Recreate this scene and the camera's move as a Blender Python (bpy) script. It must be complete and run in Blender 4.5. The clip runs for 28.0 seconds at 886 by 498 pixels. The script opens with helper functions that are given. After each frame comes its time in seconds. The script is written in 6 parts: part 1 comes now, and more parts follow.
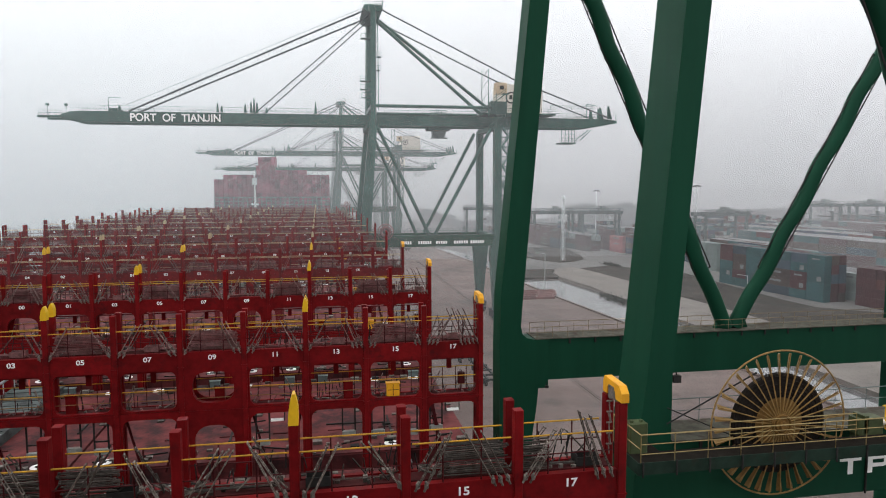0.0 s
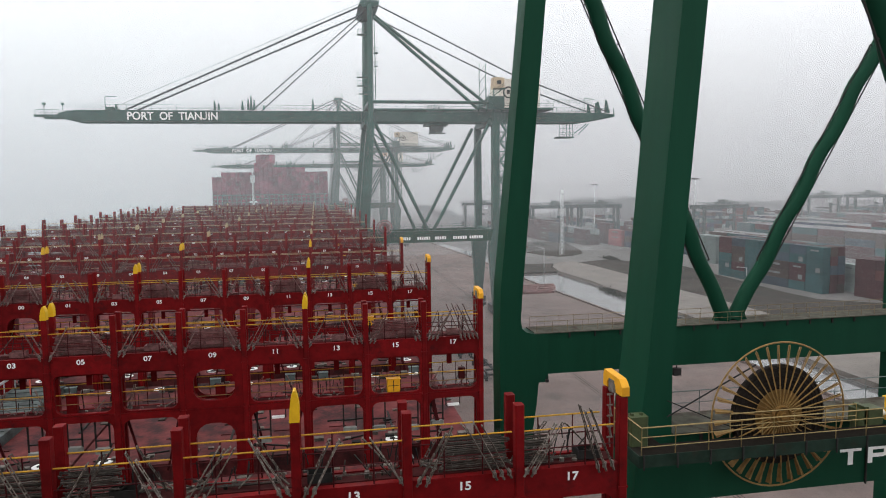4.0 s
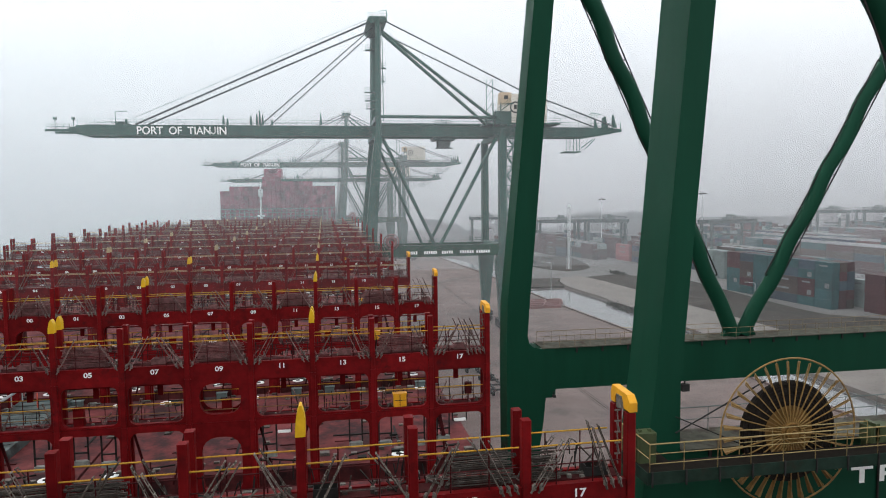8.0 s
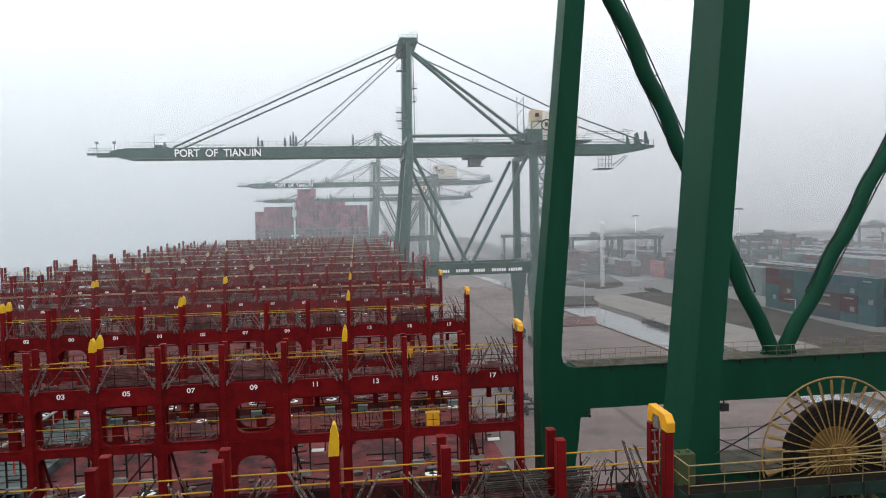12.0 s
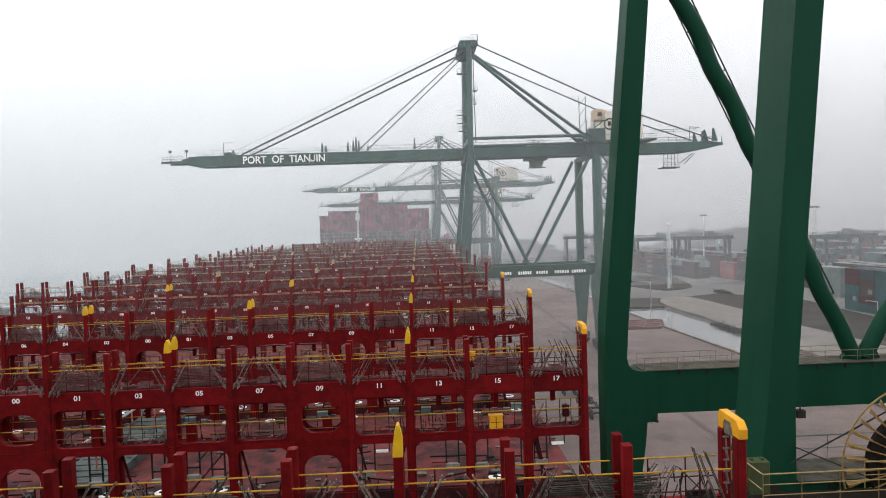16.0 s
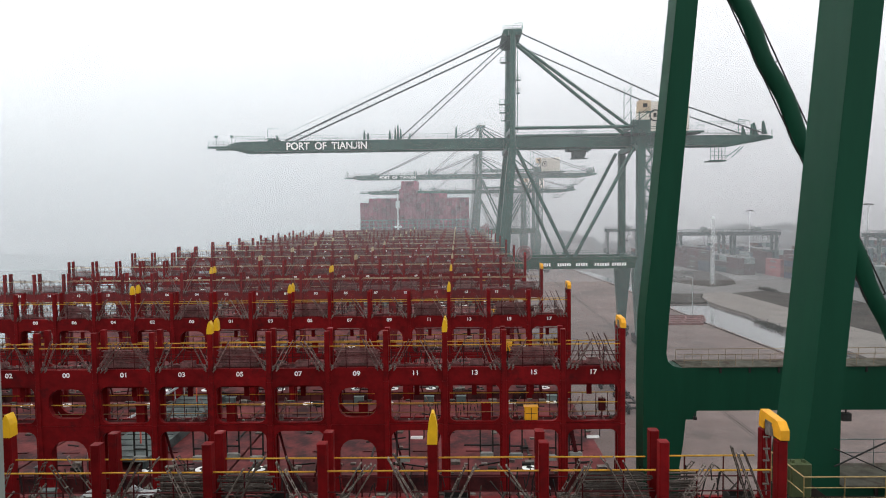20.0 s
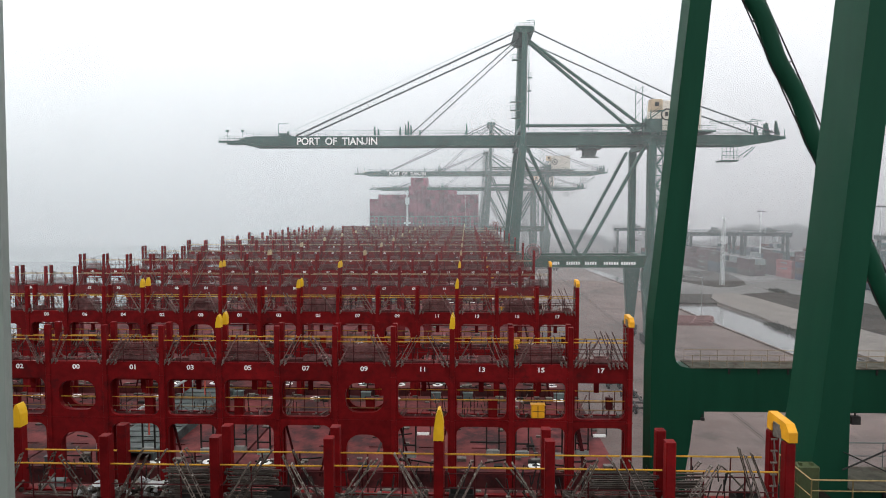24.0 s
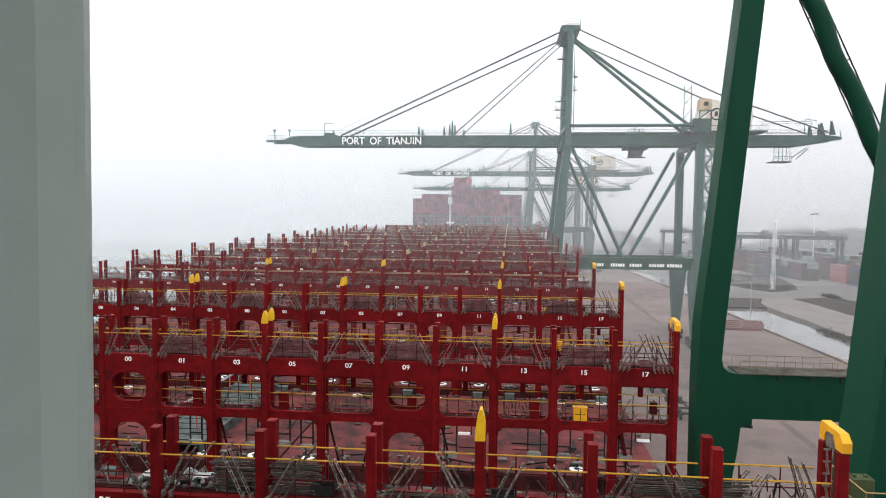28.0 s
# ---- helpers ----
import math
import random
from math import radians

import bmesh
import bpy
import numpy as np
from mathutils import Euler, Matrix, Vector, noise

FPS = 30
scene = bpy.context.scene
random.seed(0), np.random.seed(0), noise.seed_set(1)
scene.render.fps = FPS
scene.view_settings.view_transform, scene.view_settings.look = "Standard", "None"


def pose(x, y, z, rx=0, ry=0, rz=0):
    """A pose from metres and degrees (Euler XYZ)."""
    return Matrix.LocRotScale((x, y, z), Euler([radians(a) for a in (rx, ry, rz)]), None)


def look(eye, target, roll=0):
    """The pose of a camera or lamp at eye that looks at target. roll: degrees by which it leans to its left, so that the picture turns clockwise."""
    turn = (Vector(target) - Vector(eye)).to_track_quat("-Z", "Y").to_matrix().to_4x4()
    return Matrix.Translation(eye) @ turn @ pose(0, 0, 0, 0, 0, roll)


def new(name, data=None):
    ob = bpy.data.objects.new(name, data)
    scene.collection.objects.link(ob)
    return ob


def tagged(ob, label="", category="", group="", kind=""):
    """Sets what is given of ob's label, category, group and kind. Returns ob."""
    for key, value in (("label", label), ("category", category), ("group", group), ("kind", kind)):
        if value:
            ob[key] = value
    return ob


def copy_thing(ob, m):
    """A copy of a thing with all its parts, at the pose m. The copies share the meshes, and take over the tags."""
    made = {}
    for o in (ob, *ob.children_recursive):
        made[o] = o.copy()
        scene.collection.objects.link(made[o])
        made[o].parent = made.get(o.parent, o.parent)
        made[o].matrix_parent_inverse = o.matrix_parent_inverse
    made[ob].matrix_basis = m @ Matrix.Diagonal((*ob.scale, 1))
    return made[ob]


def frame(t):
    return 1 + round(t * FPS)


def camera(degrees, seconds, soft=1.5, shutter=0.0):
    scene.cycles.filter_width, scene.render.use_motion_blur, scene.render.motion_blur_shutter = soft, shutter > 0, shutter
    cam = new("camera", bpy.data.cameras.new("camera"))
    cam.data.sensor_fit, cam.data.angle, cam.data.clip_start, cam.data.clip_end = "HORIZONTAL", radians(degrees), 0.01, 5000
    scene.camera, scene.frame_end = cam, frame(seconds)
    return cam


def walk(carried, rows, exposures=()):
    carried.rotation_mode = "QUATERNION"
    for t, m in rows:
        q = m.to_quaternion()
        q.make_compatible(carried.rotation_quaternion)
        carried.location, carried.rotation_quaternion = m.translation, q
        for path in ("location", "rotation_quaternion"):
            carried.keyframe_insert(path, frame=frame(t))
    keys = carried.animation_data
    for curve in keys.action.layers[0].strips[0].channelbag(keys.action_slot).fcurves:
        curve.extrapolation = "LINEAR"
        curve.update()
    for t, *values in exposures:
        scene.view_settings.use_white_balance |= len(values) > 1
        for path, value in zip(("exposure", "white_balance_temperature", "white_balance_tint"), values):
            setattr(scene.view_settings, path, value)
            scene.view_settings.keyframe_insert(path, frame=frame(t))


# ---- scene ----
EX, EZ = 16.97, 33.0
cam = camera(65.45, 28.0, soft=1.0)
PATH = [
    (0.0, pose(EX, 0, EZ, 84.67, 0.14, -10.26)),
    (0.5, pose(EX, 0, EZ, 84.51, 0.30, -10.28)),
    (1.0, pose(EX, 0, EZ, 84.57, 0.28, -10.47)),
    (1.5, pose(EX, 0, EZ, 84.33, 0.19, -10.52)),
    (2.0, pose(EX, 0, EZ, 84.35, -0.19, -10.47)),
    (2.5, pose(EX, 0, EZ, 84.24, -0.18, -10.52)),
    (3.0, pose(EX, 0, EZ, 84.22, -0.11, -10.67)),
    (3.5, pose(EX, 0, EZ, 84.23, 0.35, -10.54)),
    (5.5, pose(EX, 0, EZ, 84.78, 1.18, -10.26)),
    (6.0, pose(EX, 0, EZ, 85.05, 1.19, -9.97)),
    (6.5, pose(EX, 0, EZ, 85.30, 1.06, -10.12)),
    (7.0, pose(EX, 0, EZ, 85.06, 1.01, -9.80)),
    (7.5, pose(EX, 0, EZ, 85.45, 0.87, -9.53)),
    (8.0, pose(EX, 0, EZ, 85.49, 0.66, -9.82)),
    (8.5, pose(EX, 0, EZ, 85.42, 0.62, -9.72)),
    (9.0, pose(EX, 0, EZ, 85.37, 0.98, -9.65)),
    (9.5, pose(EX, 0, EZ, 85.60, 0.99, -9.64)),
    (10.0, pose(EX, 0, EZ, 85.99, 0.57, -9.93)),
    (10.5, pose(EX, 0, EZ, 86.38, 0.94, -9.49)),
    (11.0, pose(EX, 0, EZ, 86.45, 1.05, -8.79)),
    (11.5, pose(EX, 0, EZ, 86.80, 1.17, -8.24)),
    (12.0, pose(EX, 0, EZ, 87.05, 1.26, -7.20)),
    (12.5, pose(EX, 0, EZ, 86.92, 0.99, -6.16)),
    (14.5, pose(EX, 0, EZ, 87.19, 1.06, -3.26)),
    (15.0, pose(EX, 0, EZ, 87.32, 1.59, -2.42)),
    (15.5, pose(EX, 0, EZ, 87.46, 1.66, -2.63)),
    (16.0, pose(EX, 0, EZ, 87.39, 1.96, -2.10)),
    (16.5, pose(EX, 0, EZ, 87.10, 1.33, -1.56)),
    (17.0, pose(EX, 0, EZ, 86.97, 0.84, -1.57)),
    (17.5, pose(EX, 0, EZ, 86.61, 0.18, -1.20)),
    (18.0, pose(EX, 0, EZ, 86.36, 0.93, -0.29)),
    (18.5, pose(EX, 0, EZ, 86.50, 0.51, 0.36)),
    (19.0, pose(EX, 0, EZ, 86.56, 0.15, 0.75)),
    (19.5, pose(EX, 0, EZ, 86.63, 0.47, 0.93)),
    (20.0, pose(EX, 0, EZ, 86.57, 0.74, 1.21)),
    (20.5, pose(EX, 0, EZ, 86.57, 0.74, 0.86)),
    (21.0, pose(EX, 0, EZ, 86.54, 0.74, 0.93)),
    (21.5, pose(EX, 0, EZ, 86.56, 0.60, 0.78)),
    (23.5, pose(EX, 0, EZ, 86.25, 0.24, 1.67)),
    (24.0, pose(EX, 0, EZ, 86.31, 0.02, 1.99)),
    (24.5, pose(EX, 0, EZ, 86.45, 0.07, 2.46)),
    (25.0, pose(EX, 0, EZ, 86.53, 0.15, 2.72)),
    (25.5, pose(EX - 0.004, 0, EZ, 86.58, 0.23, 3.06)),
    (26.0, pose(EX - 0.008, 0, EZ, 86.54, 0.13, 3.19)),
    (26.5, pose(EX - 0.014, 0, EZ, 86.49, 0.05, 3.60)),
    (27.0, pose(EX - 0.020, 0, EZ, 86.31, -0.21, 4.31)),
    (27.5, pose(EX - 0.026, 0, EZ, 86.52, -0.17, 4.87)),
    (28.0, pose(EX - 0.031, 0, EZ, 86.28, -0.43, 5.55)),
]
walk(cam, PATH, [(0.0, 0.02, 6500, 10), (7.3, 0.04, 6500, 10), (8.2, 0.04, 6280, 8), (12.3, 0.05, 6280, 8), (14.3, 0.06, 6500, 10), (20.0, 0.09, 6500, 10), (23.5, 0.08, 6500, 10), (24.0, 0.11, 6500, 10), (25.0, 0.36, 6500, 10), (28.0, 0.46, 6500, 10)])

# ---------- light ----------
world = bpy.data.worlds.new("overcast_sky")
scene.world = world
world.use_nodes = True
wn = world.node_tree
wn.nodes.clear()
sky = wn.nodes.new("ShaderNodeTexSky")
sky.sky_type = "NISHITA"
sky.sun_disc = False
sky.sun_elevation, sky.sun_rotation = radians(48), radians(-60)
sky.air_density, sky.dust_density, sky.ozone_density = 1.0, 6.0, 1.0
grey = wn.nodes.new("ShaderNodeHueSaturation")
grey.inputs["Saturation"].default_value = 0.12
veil = wn.nodes.new("ShaderNodeMixRGB")
veil.inputs[0].default_value = 0.72
veil.inputs[2].default_value = (18.4, 19.0, 19.5, 1)
bg = wn.nodes.new("ShaderNodeBackground")
bg.inputs["Strength"].default_value = 0.1
wo = wn.nodes.new("ShaderNodeOutputWorld")
wn.links.new(sky.outputs[0], grey.inputs["Color"])
wn.links.new(grey.outputs[0], veil.inputs[1])
wn.links.new(veil.outputs[0], bg.inputs["Color"])
wn.links.new(bg.outputs[0], wo.inputs["Surface"])

sun = new("sun", bpy.data.lights.new("sun", "SUN"))
sun.data.energy, sun.data.angle, sun.data.color = 0.5, radians(25), (1, 0.97, 0.92)
sun.matrix_world = look((-60, -20, 90), (0, 0, 0))


# ---------- materials ----------
def mat(name, base, rough=0.6, metal=0.0, vary=0.25, grain=3.0, stain=None, stain_at=0.62, bump=0.15, obj_vary=0.0, fine=40.0, streak=False, gloss=0.25):
    """Painted, cast or mineral surface: two scales of colour change, stains and fine relief."""
    m = bpy.data.materials.new(name)
    m.use_nodes = True
    nt = m.node_tree
    b = nt.nodes["Principled BSDF"]
    b.inputs["Metallic"].default_value = metal
    b.inputs["Specular IOR Level"].default_value = gloss
    geo = nt.nodes.new("ShaderNodeNewGeometry")
    mp = nt.nodes.new("ShaderNodeMapping")
    nt.links.new(geo.outputs["Position"], mp.inputs["Vector"])
    if streak:
        mp.inputs["Scale"].default_value = (1.0, 1.0, 0.12)
    big = nt.nodes.new("ShaderNodeTexNoise")
    big.inputs["Scale"].default_value = grain
    big.inputs["Detail"].default_value = 5
    big.inputs["Roughness"].default_value = 0.65
    nt.links.new(mp.outputs[0], big.inputs["Vector"])
    small = nt.nodes.new("ShaderNodeTexNoise")
    small.inputs["Scale"].default_value = fine
    small.inputs["Detail"].default_value = 3
    nt.links.new(geo.outputs["Position"], small.inputs["Vector"])
    ramp = nt.nodes.new("ShaderNodeMapRange")
    ramp.inputs["From Min"].default_value, ramp.inputs["From Max"].default_value = 0.3, 0.7
    ramp.inputs["To Min"].default_value, ramp.inputs["To Max"].default_value = 1 - vary, 1 + vary
    nt.links.new(big.outputs[0], ramp.inputs["Value"])
    value = ramp.outputs[0]
    if obj_vary:
        info = nt.nodes.new("ShaderNodeObjectInfo")
        orr = nt.nodes.new("ShaderNodeMapRange")
        orr.inputs["To Min"].default_value, orr.inputs["To Max"].default_value = 1 - obj_vary, 1 + obj_vary
        nt.links.new(info.outputs["Random"], orr.inputs["Value"])
        mu = nt.nodes.new("ShaderNodeMath")
        mu.operation = "MULTIPLY"
        nt.links.new(value, mu.inputs[0])
        nt.links.new(orr.outputs[0], mu.inputs[1])
        value = mu.outputs[0]
    tint = nt.nodes.new("ShaderNodeVectorMath")
    tint.operation = "SCALE"
    tint.inputs[0].default_value = base
    nt.links.new(value, tint.inputs["Scale"])
    colour = tint.outputs[0]
    if stain:
        sr = nt.nodes.new("ShaderNodeMapRange")
        sr.inputs["From Min"].default_value, sr.inputs["From Max"].default_value = stain_at, stain_at + 0.14
        big2 = nt.nodes.new("ShaderNodeTexNoise")
        big2.inputs["Scale"].default_value = grain * 0.55
        big2.inputs["Detail"].default_value = 8
        big2.inputs["Roughness"].default_value = 0.7
        nt.links.new(mp.outputs[0], big2.inputs["Vector"])
        nt.links.new(big2.outputs[0], sr.inputs["Value"])
        mix = nt.nodes.new("ShaderNodeMixRGB")
        mix.inputs[2].default_value = (*stain, 1)
        nt.links.new(sr.outputs[0], mix.inputs[0])
        nt.links.new(colour, mix.inputs[1])
        colour = mix.outputs[0]
    nt.links.new(colour, b.inputs["Base Color"])
    rr = nt.nodes.new("ShaderNodeMapRange")
    rr.inputs["To Min"].default_value, rr.inputs["To Max"].default_value = max(0.03, rough - 0.12), min(1, rough + 0.12)
    nt.links.new(small.outputs[0], rr.inputs["Value"])
    nt.links.new(rr.outputs[0], b.inputs["Roughness"])
    if bump:
        bp = nt.nodes.new("ShaderNodeBump")
        bp.inputs["Strength"].default_value, bp.inputs["Distance"].default_value = bump, 0.02
        nt.links.new(small.outputs[0], bp.inputs["Height"])
        nt.links.new(bp.outputs[0], b.inputs["Normal"])
    return m


RED = mat("oxide_red_ship_paint", (0.122, 0.0040, 0.0050), 0.6, gloss=0.08, vary=0.3, grain=2.2, stain=(0.050, 0.0055, 0.006), stain_at=0.55, obj_vary=0.16)
DECKRED = mat("deck_red_paint", (0.116, 0.0310, 0.0315), 0.75, gloss=0.08, vary=0.42, grain=0.9, stain=(0.036, 0.019, 0.020), stain_at=0.47)
DARKRED = mat("rail_red_paint", (0.046, 0.005, 0.006), 0.65, gloss=0.12, vary=0.25, grain=4)
YELLOW = mat("safety_yellow_paint", (0.62, 0.36, 0.012), 0.45, vary=0.12, grain=3, stain=(0.42, 0.22, 0.03), stain_at=0.66)
RAILYELLOW = mat("handrail_yellow_paint", (0.42, 0.22, 0.012), 0.5, vary=0.25, grain=5)
GALV = mat("galvanised_steel", (0.076, 0.066, 0.058), 0.55, metal=0.2, vary=0.5, grain=6, stain=(0.055, 0.037, 0.030), stain_at=0.5, obj_vary=0.5, gloss=0.1)
TURN = mat("worn_turnbuckle_steel", (0.118, 0.101, 0.087), 0.5, metal=0.2, vary=0.5, grain=8, stain=(0.045, 0.03, 0.023), stain_at=0.5, obj_vary=0.5, gloss=0.1)
RUSTY = mat("rusty_lashing_steel", (0.168, 0.082, 0.080), 0.7, vary=0.5, grain=3, stain=(0.09, 0.045, 0.042), stain_at=0.5, gloss=0.08)
OLDTURN = mat("rust_filmed_turnbuckle_steel", (0.160, 0.106, 0.096), 0.6, metal=0.1, vary=0.5, grain=8, stain=(0.07, 0.038, 0.033), stain_at=0.5, obj_vary=0.4, gloss=0.08)
WALKRED = mat("worn_walkway_red", (0.048, 0.012, 0.012), 0.85, vary=0.4, grain=2, gloss=0.05)
PALEGALV = mat("bare_zinc", (0.135, 0.12, 0.105), 0.55, metal=0.2, vary=0.5, grain=9, gloss=0.1)
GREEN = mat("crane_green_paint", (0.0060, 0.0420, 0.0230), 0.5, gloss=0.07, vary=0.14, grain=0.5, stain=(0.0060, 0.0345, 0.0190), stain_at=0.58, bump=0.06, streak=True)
# far cranes' green, paler and bluer: part of the distance haze sits in it
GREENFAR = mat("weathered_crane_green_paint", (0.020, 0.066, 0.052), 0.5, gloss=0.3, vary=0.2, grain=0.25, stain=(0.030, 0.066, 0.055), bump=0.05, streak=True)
WHITE = mat("white_marking_paint", (0.80, 0.80, 0.78), 0.5, vary=0.06, grain=4)
CREAM = mat("cream_cladding", (0.62, 0.56, 0.48), 0.6, vary=0.08, grain=0.6)
CLOTH = mat("beige_cabin_paint", (0.46, 0.34, 0.22), 0.6, vary=0.1, grain=2)
AMBER = mat("amber_yellow_paint", (0.62, 0.29, 0.012), 0.45, vary=0.15, grain=3, stain=(0.42, 0.18, 0.02), stain_at=0.66)
RAILBROWN = mat("grimy_beam_rail_paint", (0.165, 0.118, 0.068), 0.6, vary=0.3, grain=5)
REELGOLD = mat("weathered_reel_gold_paint", (0.215, 0.127, 0.042), 0.5, vary=0.3, grain=5, stain=(0.16, 0.08, 0.025), stain_at=0.6)
OLIVE = mat("olive_cabinet_paint", (0.042, 0.054, 0.022), 0.55, vary=0.25, grain=3)
BLACK = mat("black_rubber_cable", (0.014, 0.011, 0.009), 0.7, vary=0.4, grain=6, gloss=0.08)
DARK = mat("dark_machinery", (0.025, 0.024, 0.023), 0.7, vary=0.3, grain=4, gloss=0.08)
CABLE = mat("wire_rope", (0.045, 0.054, 0.057), 0.6, vary=0.2, grain=2)
CONCRETE = mat("quay_concrete", (0.126, 0.092, 0.083), 0.85, vary=0.24, grain=0.09, stain=(0.072, 0.058, 0.054), stain_at=0.52, fine=8, bump=0.1)
PALEROAD = mat("yard_concrete", (0.118, 0.112, 0.108), 0.85, vary=0.16, grain=0.05, stain=(0.084, 0.080, 0.077), stain_at=0.55, fine=5)
SOIL = mat("bare_soil", (0.042, 0.036, 0.031), 0.9, gloss=0.05, vary=0.35, grain=0.12, stain=(0.028, 0.029, 0.024), stain_at=0.5, fine=3, bump=0.4)
SAND = mat("sandy_verge", (0.145, 0.128, 0.116), 0.9, vary=0.2, grain=0.15, fine=3, bump=0.3)
WALLGREY = mat("bridge_wing_paint", (0.215, 0.24, 0.22), 0.5, vary=0.08, grain=2, stain=(0.18, 0.2, 0.182), stain_at=0.62, fine=90, bump=0.05)
GREYGREEN = mat("grey_green_primer", (0.095, 0.115, 0.112), 0.65, vary=0.25, grain=1.2, stain=(0.06, 0.07, 0.065))
PALEGREY = mat("pale_grey_paint", (0.55, 0.57, 0.57), 0.55, vary=0.1, grain=1)
FARSHIP = mat("faded_red_containers", (0.185, 0.044, 0.070), 0.7, vary=0.35, grain=0.2, obj_vary=0.22)
FARDARK = mat("dull_maroon_containers", (0.13, 0.035, 0.052), 0.7, vary=0.35, grain=0.2, obj_vary=0.35)
DULLGOLD = mat("grimy_reel_paint", (0.145, 0.075, 0.018), 0.55, vary=0.35, grain=4)
GANG = mat("dull_gangway_paint", (0.068, 0.082, 0.079), 0.65, vary=0.35, grain=1.5, stain=(0.03, 0.033, 0.032), stain_at=0.5)
# paler colour for container tops: the sky light on them is mixed in
ROOF = mat("weathered_container_roof", (0.13, 0.13, 0.132), 0.7, vary=0.25, grain=0.3, obj_vary=0.3)
GREYPIPE = mat("grey_pipe_paint", (0.30, 0.31, 0.31), 0.5, vary=0.2, grain=2)
YARDGREEN = mat("grimy_gantry_paint", (0.02, 0.045, 0.043), 0.6, vary=0.3, grain=0.6)
FRAMERED = mat("dull_red_frame_paint", (0.15, 0.065, 0.06), 0.65, vary=0.3, grain=0.8)
FLANGE = mat("grimy_beam_top", (0.075, 0.072, 0.058), 0.9, gloss=0.05, vary=0.35, grain=1.5, stain=(0.045, 0.032, 0.024), stain_at=0.5)
EDGE = mat("chalky_green_edge_paint", (0.014, 0.026, 0.019), 0.75, gloss=0.05, vary=0.35, grain=1.5, stain=(0.02, 0.02, 0.015), stain_at=0.55)
LAMPGREY = mat("pale_lamp_casing", (0.17, 0.175, 0.16), 0.6, vary=0.3, grain=5)
TANRAIL = mat("tan_rail_paint", (0.24, 0.17, 0.07), 0.55, vary=0.3, grain=5, stain=(0.12, 0.07, 0.03), stain_at=0.6)
OLDRAIL = mat("grimy_handrail_paint", (0.17, 0.085, 0.03), 0.6, vary=0.3, grain=5)
POSTER = mat("faded_white_marking", (0.12, 0.13, 0.13), 0.6, vary=0.3, grain=1)
ORANGE = mat("orange_marker_paint", (0.55, 0.10, 0.07), 0.5, vary=0.1)
RUSTFLOOR = mat("rusty_grating", (0.013, 0.0105, 0.0085), 0.9, gloss=0.03, vary=0.3, grain=3)
# yellow paint paled and greyed: distance haze put into the colour
HAZEYELLOW = mat("faded_yellow_paint", (0.36, 0.27, 0.16), 0.6, vary=0.2, grain=3)
LEAF = mat("dull_shrub_leaves", (0.024, 0.025, 0.018), 0.9, vary=0.4, grain=0.6)

CONTAINER = []
for nm, c in (("teal", (0.018, 0.056, 0.060)), ("rust_red", (0.070, 0.024, 0.022)), ("grey_blue", (0.030, 0.046, 0.062)), ("navy", (0.016, 0.024, 0.050)),
              ("brown", (0.046, 0.032, 0.028)), ("red", (0.24, 0.07, 0.075)), ("pale_green", (0.15, 0.18, 0.175)), ("dark_red", (0.050, 0.018, 0.020))):
    CONTAINER.append(mat(nm + "_container_paint", c, 0.6, vary=0.2, grain=0.3, stain=tuple(v * 0.5 + 0.008 for v in c), obj_vary=0.2, bump=0.05))

WATER = bpy.data.materials.new("harbour_water")
WATER.use_nodes = True
wt = WATER.node_tree
wb = wt.nodes["Principled BSDF"]
wb.inputs["Base Color"].default_value = (0.10, 0.125, 0.13, 1)
wb.inputs["Roughness"].default_value = 0.12
wnz = wt.nodes.new("ShaderNodeTexNoise")
wnz.inputs["Scale"].default_value = 0.35
wnz.inputs["Detail"].default_value = 5
wgeo = wt.nodes.new("ShaderNodeNewGeometry")
wt.links.new(wgeo.outputs["Position"], wnz.inputs["Vector"])
wbp = wt.nodes.new("ShaderNodeBump")
wbp.inputs["Strength"].default_value, wbp.inputs["Distance"].default_value = 0.35, 0.3
wt.links.new(wnz.outputs[0], wbp.inputs["Height"])
wt.links.new(wbp.outputs[0], wb.inputs["Normal"])
POND = mat("still_rain_water", (0.10, 0.10, 0.10), 0.05, vary=0.12, grain=0.05, bump=0.005, gloss=0.9)


